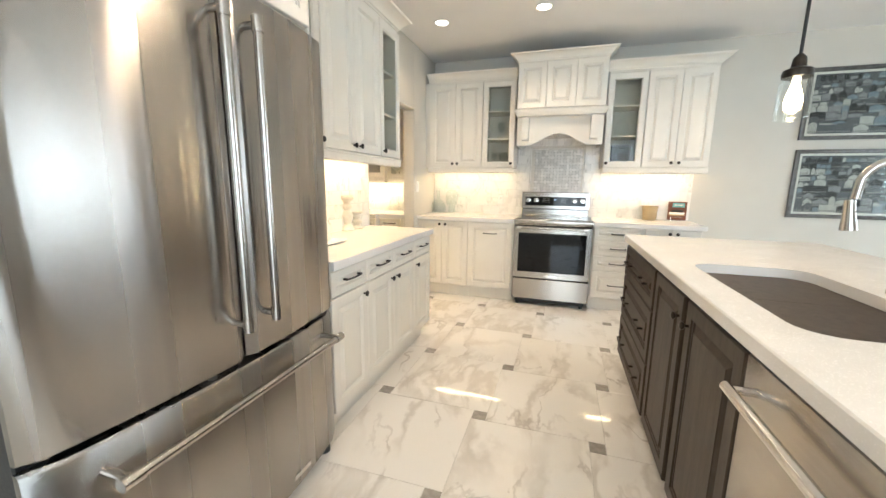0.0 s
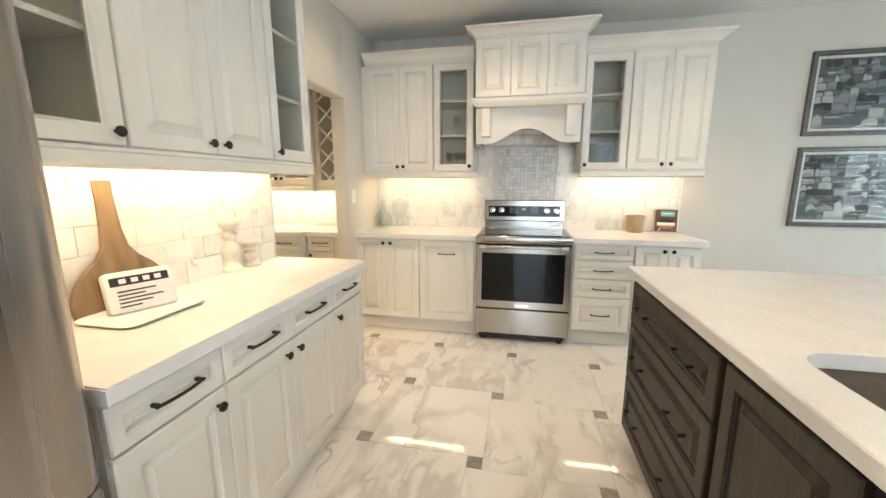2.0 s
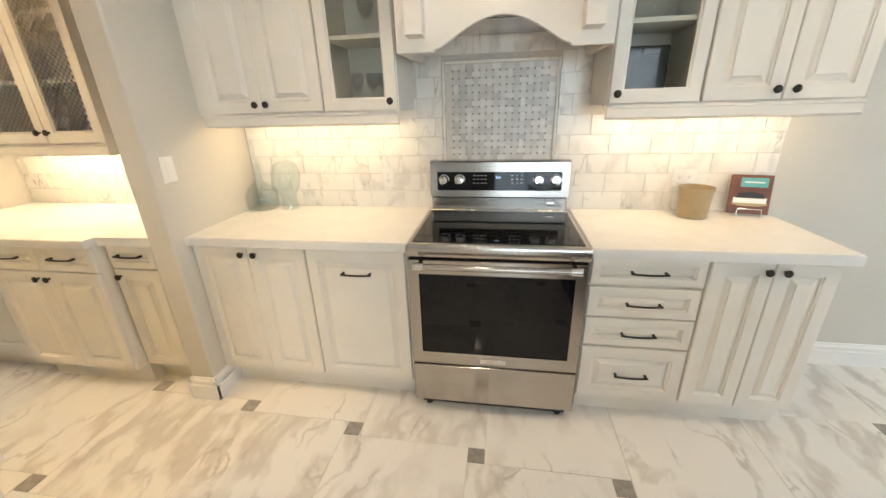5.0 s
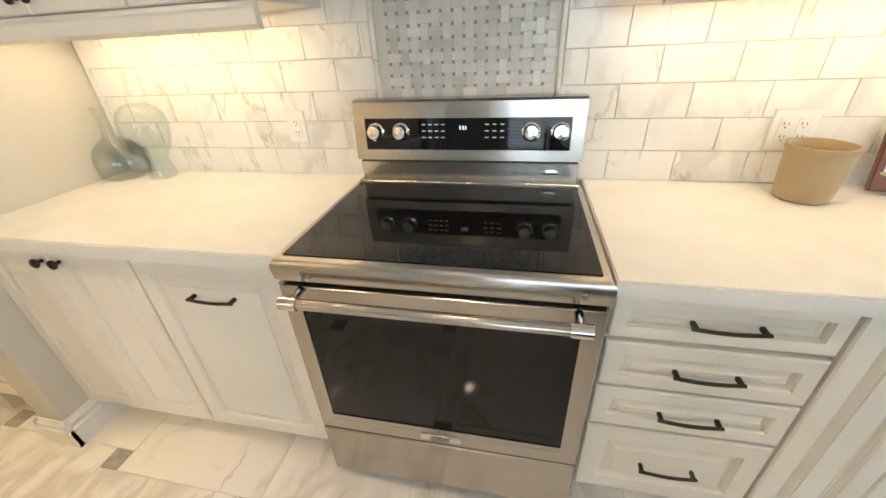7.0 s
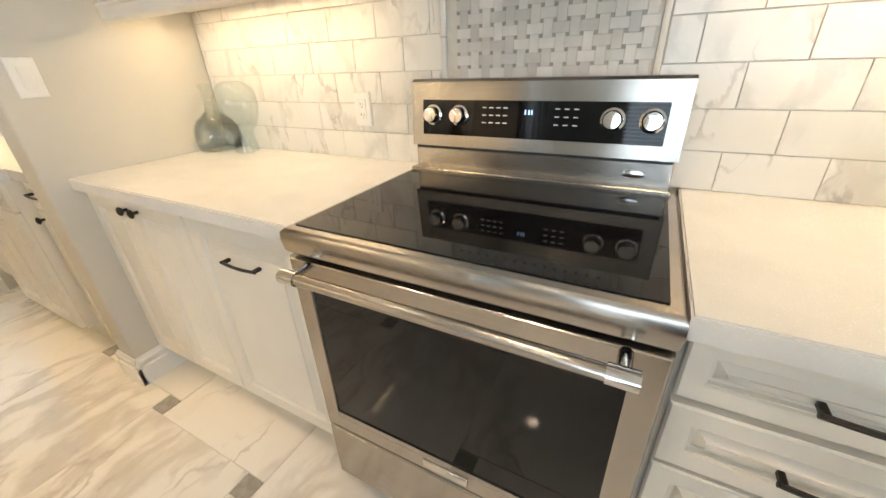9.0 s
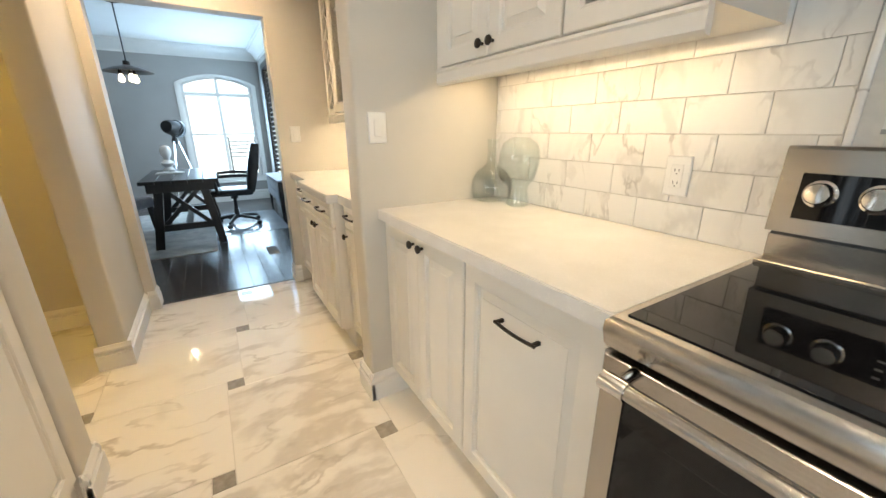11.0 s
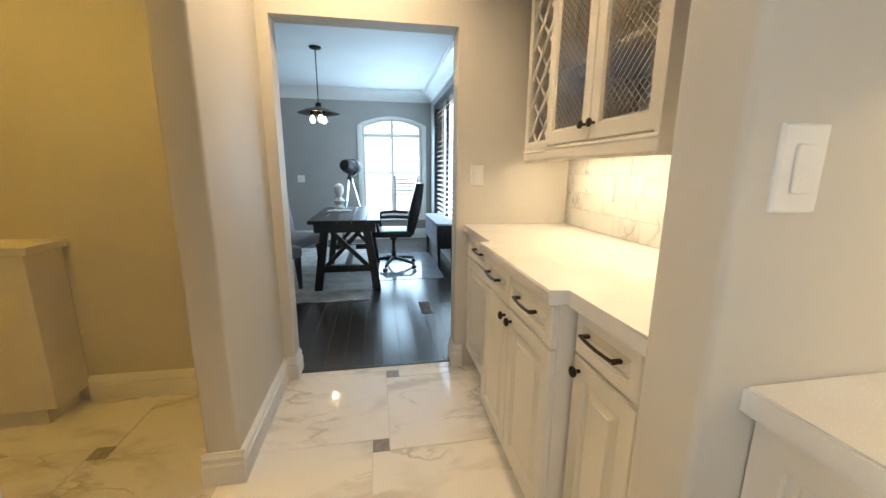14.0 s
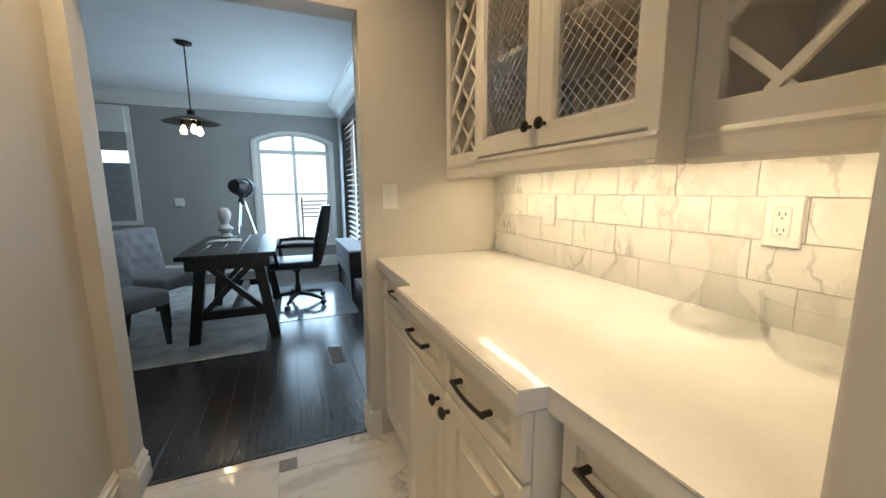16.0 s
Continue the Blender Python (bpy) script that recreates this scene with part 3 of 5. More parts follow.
counter("countertop", [(WX + 0.001, -2.52), (-0.908, -2.52), (-0.908, -1.10), (WX + 0.001, -1.10)], "white quartz countertop along the wall")
XF = pose(-1.185, -0.038, 0, 0, 0, 90)
D = -1.185 - WX
u = wall_unit(-2.140, -1.470, UZ0, UZ1, D, [(-2.138, UZ0 + 0.004, -1.805, 2.375, -1.840, KZ), (-1.805, UZ0 + 0.004, -1.472, 2.375, -1.770, KZ)], "white raised-panel wall cabinet with two doors")
crown(-2.495, -1.135, UZ1, 0, u, D, left=False)
light_rail(-2.495, -1.133, UZ0, u, D)
wall_unit(-1.468, -1.135, UZ0, UZ1, D, [(-1.466, UZ0 + 0.004, -1.137, 2.375, -1.435, KZ)], "white glass-door wall cabinet above the counter", glass=True, shelves=(1.77, 2.065))
wall_unit(-2.495, -2.142, UZ0, UZ1, D, [(-2.493, UZ0 + 0.004, -2.144, 2.375, -2.175, KZ)], "white glass-door wall cabinet above the counter", glass=True, shelves=(1.77, 2.065))
XF = Matrix()
single("fridge_end_panel", slab(WX + 0.001, -2.544, 0, -0.97, -2.534, 2.40, 0.002), PAINT, "tall white panel beside the fridge", "panel")
XF = pose(-0.98, 0, 0, 0, 0, 90)
wall_unit(-3.60, -2.548, 1.90, UZ1, -0.98 - WX, [(-3.59, 1.905, -3.105, 2.375, -3.14, 1.95), (-3.105, 1.905, -2.552, 2.375, -3.07, 1.95)], "white wall cabinet above the fridge")
XF = Matrix()


def fridge():
    """French-door fridge over a freezer drawer, doors bowed, facing +x."""
    y0, y1, ym = -3.605, -2.548, -3.078
    t = thing("fridge", (-1.2, (y0 + y1) / 2, 0), "stainless steel french-door fridge with bottom freezer", "fridge")
    part("body", slab(WX + 0.02, y0 + 0.004, 0.05, -0.945, y1 - 0.004, 1.84, 0.004), BLACK, t, "dark grey side casing")

    def bowed(ya, yb, za, zb):
        """A door with a gently bowed face and rolled edges."""
        n, rows = 16, []
        for i in range(n + 1):
            s = i / n
            y = ya + (yb - ya) * s
            edge = min(s, 1 - s) * (yb - ya)
            x = -0.900 + 0.042 * (1 - ((y - ym) / (y1 - ym)) ** 2) - 0.022 * max(0, 1 - edge / 0.022) ** 2
            rows.append([(-0.94, y, za), (x - 0.006, y, za), (x, y, za + 0.008), (x, y, zb - 0.010), (x - 0.008, y, zb), (-0.94, y, zb)])
        return rings(bmesh.new(), rows)

    for ya, yb, hy in ((y0, ym - 0.003, ym - 0.045), (ym + 0.003, y1, ym + 0.072)):
        d = part("door", bowed(ya, yb, 0.720, 1.84), STEELV, t)
        bm = tube(bmesh.new(), [(-0.808, hy, 0.845), (-0.808, hy, 1.745)], 0.0135, 14)
        h = part("handle", bm, STEEL, d, "long round steel bar handle")
        for hz in (0.855, 1.735):
            bm = tube(bmesh.new(), [(-0.88, hy, hz), (-0.815, hy, hz)], 0.011, 10)
            tube(bm, [(-0.808, hy, hz - 0.022), (-0.808, hy, hz + 0.022)], 0.0165, 14)
            part("handle_mount", bm, STEEL, d)
    d = part("freezer_drawer", bowed(y0, y1, 0.075, 0.700), STEELV, t)
    part("handle", tube(bmesh.new(), [(-0.800, y0 + 0.10, 0.63), (-0.800, y1 - 0.10, 0.63)], 0.0135, 14), STEEL, d, "long round steel bar handle")
    for hy in (y0 + 0.12, y1 - 0.12):
        bm = tube(bmesh.new(), [(-0.90, hy, 0.63), (-0.80, hy, 0.63)], 0.011, 10)
        tube(bm, [(-0.80, hy - 0.022, 0.63), (-0.80, hy + 0.022, 0.63)], 0.0165, 14)
        part("handle_mount", bm, STEEL, d)
    part("kick_grille", slab(-1.4, y0 + 0.03, 0.02, -0.93, y1 - 0.03, 0.07, 0.004), BLACK, t)
    for fy in (y0 + 0.06, y1 - 0.05):
        part("foot", lathe(bmesh.new(), [(0.028, 0), (0.028, 0.03), (0.02, 0.05)], pose(-0.95, fy, 0)), BLACK, t)
    part("badge", slab(-0.866, y1 - 0.36, 0.115, -0.862, y1 - 0.26, 0.135, 0.001), CHROME, d, "small steel badge")
    return t


fridge()


def kitchen_range():
    """Freestanding glass-top range with backguard, facing -y."""
    t = thing("range", (0, 0.3, 0), "stainless steel range with black glass cooktop", "range")
    w = 0.388
    part("body", slab(-w, 0.035, 0.06, w, NY - 0.02, 0.90, 0.003), BLACK, t)
    part("cooktop_frame", rings(bmesh.new(), [[(-w - o, -0.012 - o, z), (w + o, -0.012 - o, z), (w + o, 0.545, z), (-w - o, 0.545, z)] for o, z in
                                              ((-0.004, 0.868), (0.0, 0.875), (0.003, 0.90), (0.002, 0.918), (-0.006, 0.927), (-0.020, 0.929))]), STEEL, t)
    part("cooktop_glass", slab(-w + 0.022, 0.012, 0.9285, w - 0.022, 0.540, 0.932, 0.001), BLACKG, t, "black glass cooktop")
    # oven door: frame with a window
    dz0, dz1, fy = 0.303, 0.856, -0.010
    d = part("oven_door", rings(bmesh.new(), [rect(-w, dz0, w, dz1, i, fy + o) for i, o in ((0, 0.04), (0, 0.006), (0.005, 0.0), (0.05, 0.0), (0.052, 0.008))], cap=False, close=False), STEEL, t)
    part("door_panel", slab(-w + 0.002, fy + 0.041, dz0 + 0.002, w - 0.002, fy + 0.044, dz1 - 0.002), BLACK, t)
    part("oven_window", slab(-w + 0.045, fy + 0.004, dz0 + 0.068, w - 0.045, fy + 0.012, dz1 - 0.07, 0.001), BLACKG, d, "dark glass oven window")
    part("top_rail", slab(-w + 0.045, fy + 0.0005, dz1 - 0.07, w - 0.045, fy + 0.012, dz1 - 0.045), STEEL, d)
    part("bottom_rail", slab(-w + 0.045, fy + 0.0005, dz0 + 0.045, w - 0.045, fy + 0.012, dz0 + 0.068), STEEL, d)
    part("badge", slab(-0.062, fy - 0.004, dz0 + 0.018, 0.062, fy + 0.001, dz0 + 0.044, 0.002), CHROME, d, "small steel nameplate")
    hz = 0.845
    part("handle", tube(bmesh.new(), [(-0.335, fy - 0.055, hz), (0.335, fy - 0.055, hz)], 0.0135, 16), STEEL, d, "round steel bar handle")
    for s in (-1, 1):
        bm = tube(bmesh.new(), [(s * 0.325, fy + 0.001, hz), (s * 0.325, fy - 0.055, hz)], 0.011, 10)
        tube(bm, [(s * 0.303, fy - 0.055, hz), (s * 0.347, fy - 0.055, hz)], 0.0165, 16)
        part("handle_mount", bm, CHROME, d)
    dr = part("storage_drawer", rings(bmesh.new(), [rect(-w, 0.075, w, 0.296, i, fy + o) for i, o in ((0, 0.04), (0, 0.006), (0.005, 0.0), (0.02, 0.0))]), STEEL, t)
    part("kick", slab(-w + 0.03, 0.03, 0.03, w - 0.03, 0.06, 0.075), BLACK, t)
    for s in (-1, 1):
        for fy2 in (0.06, 0.5):
            part("foot", lathe(bmesh.new(), [(0.018, 0), (0.018, 0.02), (0.01, 0.035), (0.01, 0.062)], pose(s * 0.33, fy2, 0)), BLACK, t)
    # backguard: leaning control panel over a riser
    part("riser", slab(-0.366, 0.545, 0.90, 0.366, NY - 0.015, 1.002, 0.003), STEEL, t)
    part("ledge", slab(-0.372, 0.510, 0.927, 0.372, 0.548, 0.942, 0.004), STEEL, t)
    part("gap", slab(-0.36, 0.540, 1.0, 0.36, 0.57, 1.009), BLACK, t)
    b = part("backguard", prism(bmesh.new(), [(0.536, 1.008), (0.552, 1.191), (0.560, 1.198), (0.612, 1.198), (0.614, 1.008)], "x", -0.372, 0.372), STEEL, t)

    def on_panel(v):      # a place on the leaning face, v up from its foot
        return 0.536 + 0.016 * v / 0.183, 1.008 + v

    q0, q1 = on_panel(0.035), on_panel(0.134)
    bm = prism(bmesh.new(), [(q0[0] - 0.003, q0[1]), (q1[0] - 0.003, q1[1]), (q1[0] + 0.004, q1[1]), (q0[0] + 0.004, q0[1])], "x", -0.332, 0.332)
    p = part("control_panel", bm, BLACKG, b, "black glass control panel")
    for kx in (-0.295, -0.208, 0.212, 0.300):
        yk, zk = on_panel(0.092)
        prof = [(0.029, 0), (0.029, 0.004), (0.024, 0.006), (0.022, 0.026), (0.020, 0.030), (0.004, 0.031)]
        part("control_knob", lathe(bmesh.new(), prof, pose(kx, yk - 0.003, zk, 84, 0, 0), 24), CHROME, b, "polished steel control knob")
    yk, zk = on_panel(0.105)
    clock = glow("clock_glow", (0.45, 0.65, 1.0), 1.5)
    for i, dx in enumerate((-0.010, 0.0, 0.008)):
        part("clock_digit", slab(dx - 0.002, yk - 0.0045, zk - 0.006, dx + 0.002, yk - 0.0038, zk + 0.006), clock, b)
    for r in range(3):
        for cx in [-0.13 + 0.021 * i for i in range(4)] + [0.075 + 0.024 * i for i in range(3)]:
            yk, zk = on_panel(0.075 + 0.02 * r)
            part("marking", slab(cx - 0.006, yk - 0.0042, zk - 0.0015, cx + 0.006, yk - 0.0036, zk + 0.0015), WHITEP, b)
    yk, zk = 0.543, 0.968
    part("badge", lathe(bmesh.new(), [(0.001, 0), (0.026, 0), (0.026, 0.002), (0.022, 0.003), (0.001, 0.003)], Matrix.Translation((0.28, yk, zk)) @ Matrix.Diagonal((1, 1, 0.45, 1)) @ pose(0, 0, 0, 90, 0, 0), 24), CHROME, t, "oval steel badge")
    return t


XF = Matrix.Translation((0.006, 0, 0))
kitchen_range()
XF = Matrix()

# ---- island: faces -x ----
IX, IY1, IY0 = 0.514, -1.095, -4.6
ICT = 0.945
ICX = 0.546
XF = pose(ICX, 0, 0, 0, 0, -90)        # local u runs along -y
D = 0.62


def island_unit(ya, yb, fronts, label):
    u0, u1 = -yb, -ya
    t = base_unit(u0, u1, D, fronts, label, ISLAND, 0.10, ICT - 0.041, 0.05, "dark island cabinets")
    return t


i0, i1, i2, i3 = 1.13, 2.02, 2.47, 2.955
island_unit(-i1, -i0, [("drawer", i0 + 0.05, a, i1 - 0.02, b, [("pull", (i0 + i1) / 2 - 0.22, (a + b) / 2), ("pull", (i0 + i1) / 2 + 0.22, (a + b) / 2)]) for a, b in ((0.115, 0.395), (0.40, 0.675), (0.68, 0.887))],
            "dark stained island cabinet with three wide drawers")
island_unit(-i2, -i1, [("door", i1 + 0.01, 0.115, i2 - 0.02, 0.887, [("knob", i2 - 0.055, 0.80)])], "dark stained island cabinet with one door")
island_unit(-i3, -i2, [("door", i2 + 0.02, 0.115, i3 - 0.02, 0.887, [("knob", i2 + 0.055, 0.80)])], "dark stained island cabinet with one door")
t = thing("dishwasher", ((i3 + 3.56) / 2, 0.3, 0), "stainless steel dishwasher built into the island", "dishwasher")
part("body", slab(i3 + 0.004, 0, 0.1, 3.56, D - 0.02, ICT - 0.042), BLACK, t)
part("door", slab(i3 + 0.006, -0.028, 0.115, 3.558, -0.001, 0.896, 0.004, 2), STEEL, t)
part("handle", tube(bmesh.new(), [(i3 + 0.06, -0.085, 0.83), (3.485, -0.085, 0.83)], 0.0125, 14), CHROME, t, "round steel bar handle")
for hu in (i3 + 0.075, 3.47):
    part("handle_mount", tube(bmesh.new(), [(hu, -0.026, 0.83), (hu, -0.085, 0.83)], 0.010, 10), CHROME, t)
island_unit(-4.55, -3.565, [("door", 3.575, 0.115, 4.05, 0.887, [("knob", 4.01, 0.80)]), ("door", 4.05, 0.115, 4.54, 0.887, [("knob", 4.09, 0.80)])], "dark stained island cabinet with two doors")
XF = Matrix()
single("island_back_panel", slab(ICX + 0.62, -4.55, 0.0, ICX + 0.66, -1.13, ICT - 0.041, 0.002), ISLAND, "dark stained panel behind the island cabinets", "panel")

# worktop with a cut-out for the double sink
SX0, SX1, SY0, SY1 = 0.64, 1.06, -2.93, -2.065


def rounded(x0, y0, x1, y1, r, n=5, z=0.0):
    out = []
    for cx, cy, s in ((x1 - r, y1 - r, 0), (x0 + r, y1 - r, 90), (x0 + r, y0 + r, 180), (x1 - r, y0 + r, 270)):
        for i in range(n + 1):
            a = radians(s + 90 * i / n)
            out.append((cx + r * math.cos(a), cy + r * math.sin(a), z))
    return out


def outer_like(x0, y0, x1, y1, n=5, z=0.0):
    out = []
    for cx, cy in ((x1, y1), (x0, y1), (x0, y0), (x1, y0)):
        out += [(cx, cy, z)] * (n + 1)
    return out


bm = rings(bmesh.new(), [outer_like(IX, IY0, 1.62, IY1, z=ICT - 0.04), outer_like(IX, IY0, 1.62, IY1, z=ICT - 0.004), outer_like(IX + 0.004, IY0 + 0.004, 1.616, IY1 - 0.004, z=ICT),
                         rounded(SX0, SY0, SX1, SY1, 0.09, z=ICT), rounded(SX0, SY0, SX1, SY1, 0.09, z=ICT - 0.04)], True, False)
bmesh.ops.remove_doubles(bm, verts=bm.verts, dist=0.0001)
single("island_countertop", bm, QUARTZ, "white quartz island worktop with sink cut-out", "countertop", smooth=20)
t = thing("sink", ((SX0 + SX1) / 2, (SY0 + SY1) / 2, 0.70), "stainless steel undermount double-bowl sink", "sink")
for ya, yb in ((SY0 - 0.008, -2.515), (-2.485, SY1 + 0.008)):
    bm = rings(bmesh.new(), [rounded(SX0 - 0.008 + i, ya + i, SX1 + 0.008 - i, yb - i, r, z=z) for i, r, z in ((0.0, 0.085, ICT - 0.042), (0.006, 0.08, ICT - 0.06), (0.012, 0.075, ICT - 0.21), (0.04, 0.05, ICT - 0.235))], False, False)
    bm.verts.ensure_lookup_table()
    bm.faces.new(bm.verts[-24:])
    part("bowl", bm, STEEL, t)
part("divider", slab(SX0, -2.516, ICT - 0.10, SX1, -2.484, ICT - 0.043, 0.012, 3), STEEL, t)

# ---- pantry ----
PUZ0, PUZ1 = 1.345, 2.26


def bar(bm, p, q, w, y0, y1):
    """A flat strip in the u-z plane from p to q."""
    d = Vector((q[0] - p[0], q[1] - p[1])).normalized() * w / 2
    n = Vector((-d.y, d.x))
    pts = [(p[0] + n.x, p[1] + n.y), (q[0] + n.x, q[1] + n.y), (q[0] - n.x, q[1] - n.y), (p[0] - n.x, p[1] - n.y)]
    return prism(bm, pts, "y", y0, y1)


def diagonals(u0, z0, u1, z1, step, sign):
    """Ends of parallel 45-degree lines across a rectangle."""
    out, w, h = [], u1 - u0, z1 - z0
    c = -h + step / 2
    while c < w:
        a, b = max(0.0, c), min(w, c + h)
        if b - a > 0.004:
            if sign > 0:
                out.append(((u0 + a, z0 + a - c), (u0 + b, z0 + b - c)))
            else:
                out.append(((u0 + a, z1 - (a - c)), (u0 + b, z1 - (b - c))))
        c += step
    return out


XF = Matrix.Translation((0, 0, 0))
D = NY - 0.04
base_unit(-1.966, WX2 - 0.002, D, [("drawer", -1.955, 0.742, -1.69, 0.872, [("pull", -1.822, 0.818)]), ("door", -1.955, 0.14, -1.69, 0.737, [("knob", -1.92, 0.70)])],
          "white pantry base cabinet with drawer and door", y=0.025, group="pantry base cabinets")
base_unit(-2.655, -1.970, NY + 0.04, [("drawer", -2.65, 0.742, -2.312, 0.872, [("pull", -2.48, 0.818)]), ("drawer", -2.312, 0.742, -1.972, 0.872, [("pull", -2.14, 0.818)]),
                                      ("door", -2.65, 0.14, -2.312, 0.737, [("knob", -2.345, 0.70)]), ("door", -2.312, 0.14, -1.972, 0.737, [("knob", -2.279, 0.70)])],
          "white pantry base cabinet standing proud, two drawers over doors", y=-0.04, group="pantry base cabinets")
base_unit(PX + 0.002, -2.659, D, [("drawer", -3.2, 0.742, -2.67, 0.872, [("pull", -2.93, 0.818)]), ("door", -3.2, 0.14, -2.67, 0.737, [("knob", -2.71, 0.70)])],
          "white pantry base cabinet with drawer and door", y=0.02, group="pantry base cabinets")
counter("pantry_countertop", [(PX + 0.001, -0.02), (-2.68, -0.02), (-2.68, -0.078), (-1.967, -0.078), (-1.967, -0.016), (WX2 - 0.001, -0.016), (WX2 - 0.001, NY - 0.001), (PX + 0.001, NY - 0.001)],
        "white quartz countertop with a stepped front")


def lattice_unit(u0, u1, y, label, step):
    t = thing("wine_rack_cabinet", ((u0 + u1) / 2, 0.45, PUZ0), label, "cabinet", "pantry wall cabinets")
    XD = NY - y
    global XF
    XF = Matrix.Translation((0, y, 0))
    open_carcass(u0, PUZ0, u1, PUZ1, XD, t, PAINT)
    part("front_frame", rings(bmesh.new(), [rect(u0, PUZ0, u1, PUZ1, i, d) for i, d in ((0, -0.001), (0, -0.019), (0.045, -0.019), (0.045, -0.001))], True, False), PAINT, t)
    bm = bmesh.new()
    for s, (ya, yb) in ((1, (-0.014, -0.004)), (-1, (-0.004, 0.006))):
        for p, q in diagonals(u0 + 0.043, PUZ0 + 0.043, u1 - 0.043, PUZ1 - 0.043, step, s):
            bar(bm, p, q, 0.016, ya, yb)
    part("lattice", bm, PAINT, t, "crossed white wooden lattice")
    light_rail(u0, u1, PUZ0, t, XD)
    XF = Matrix()
    return t


lattice_unit(PX + 0.12, -2.692, 0.315, "white cabinet with crossed lattice wine rack", 0.145)
lattice_unit(-1.986, WX2 - 0.002, 0.315, "white cabinet with crossed lattice wine rack", 0.20)
XF = Matrix.Translation((0.02, 0.24, 0))
u = thing("mesh_door_cabinet", (-2.36, 0.45, PUZ0), "white pantry wall cabinet with wire mesh doors", "cabinet", "pantry wall cabinets")
open_carcass(-2.71, PUZ0, -2.008, PUZ1, NY - 0.24, u, PAINT, (1.64, 1.94))
for a, b, k in ((-2.708, -2.361, -2.39), (-2.359, -2.010, -2.33)):
    f = part("door", frame_front(a, PUZ0 + 0.004, b, PUZ1 - 0.02, -0.001, 0.062), PAINT, u)
    bm = bmesh.new()
    for s, yy in ((1, -0.010), (-1, -0.0085)):
        for p, q in diagonals(a + 0.06, PUZ0 + 0.064, b - 0.06, PUZ1 - 0.08, 0.030, s):
            bar(bm, p, q, 0.0022, yy, yy + 0.0015)
    part("wire_mesh", bm, CHROME, f, "diamond wire mesh", 0)
    knob(k, 1.405, -0.021, f)
light_rail(-2.71, -2.008, PUZ0, u, 0.3)
for uu in (-2.7105, -2.0315):
    part("corner_post", slab(uu, -0.022, PUZ0 - 0.06, uu + 0.024, 0.06, PUZ1 - 0.0, 0.002), PAINT, u)
XF = Matrix()

# ledge cabinet in the hall
t = thing("hall_cabinet", (-3.08, -2.5, 0), "low cabinet with pale stone top in the hall", "cabinet")
part("body", slab(HX + 0.001, -3.0, 0.09, -2.98, -2.09, 0.855, 0.002), PAINT, t)
part("toe_kick", slab(HX + 0.001, -3.0, 0, -3.0, -2.15, 0.09), PAINT, t)
part("countertop", slab(HX + 0.002, -3.02, 0.855, -2.96, -2.06, 0.895, 0.004), QUARTZ, t)


def wall_plate(name, label, u, z, w, h, m, kind):
    """A switch or outlet plate facing local -y."""
    global XF
    XF = m
    t = thing(name, (u, 0, z), label, "switch" if kind == "switch" else "outlet")
    part("plate", rings(bmesh.new(), [rect(u - w / 2, z - h / 2, u + w / 2, z + h / 2, i, y) for i, y in ((0, 0), (0, -0.004), (0.003, -0.007), (0.008, -0.007))]), WHITEP, t)
    if kind == "switch":
        part("rocker", slab(u - 0.016, -0.0105, z - 0.033, u + 0.016, -0.0068, z + 0.033, 0.002), WHITEP, t)
    else:
        n = 2 if w > 0.1 else 1
        for i in range(n):
            cu = u + (i - (n - 1) / 2) * 0.046
            part("socket", slab(cu - 0.017, -0.009, z - 0.034, cu + 0.017, -0.0068, z + 0.034, 0.002), WHITEP, t)
            for dz in (-0.018, 0.018):
                for dx, sh in ((-0.006, 0.009), (0.006, 0.007)):
                    part("slot", slab(cu + dx - 0.001, -0.0094, z + dz - sh / 2, cu + dx + 0.001, -0.0088, z + dz + sh / 2), BLACK, t)
                part("slot", slab(cu - 0.002, -0.0094, z + dz - 0.012, cu + 0.002, -0.0088, z + dz - 0.009), BLACK, t)
    XF = Matrix()


TY = NY - 0.010
wall_plate("outlet", "white duplex outlet on the marble splash", -0.63, 1.10, 0.072, 0.117, Matrix.Translation((0, TY, 0)), "outlet")
wall_plate("outlet", "white double outlet plate on the marble splash", 0.965, 1.085, 0.118, 0.117, Matrix.Translation((0, TY, 0)), "outlet")
wall_plate("outlet", "white duplex outlet on the pantry splash", -2.79, 1.148, 0.072, 0.117, Matrix.Translation((0, TY, 0)), "outlet")
wall_plate("outlet", "white duplex outlet nearer the wine rack", -1.98, 1.165, 0.074, 0.117, Matrix.Translation((0, TY, 0)), "outlet")
wall_plate("light_switch", "white rocker light switch by the opening", 0.03, 1.244, 0.075, 0.118, pose(WX, 0, 0, 0, 0, 90), "switch")
wall_plate("light_switch", "white rocker light switch by the doorway", 0.055, 1.21, 0.075, 0.118, pose(PX, 0, 0, 0, 0, 90), "switch")

# ---- windows ----
def outside(name, bm, label):
    m = bpy.data.materials.get("outdoor_glow") or glow("outdoor_glow", (0.90, 0.96, 1.0), 2.6)
    return struct(name, bm, m, label, "backdrop")


def arched_loop(y0, y1, z0, z1, rise, inset, x, n=14):
    pts = arch(y0 + inset, y1 - inset, z1 - inset * 0.3, rise - inset * 0.3, n)
    return [(x, y, z) for y, z in [(y0 + inset, z0 + inset)] + pts + [(y1 - inset, z0 + inset)]]


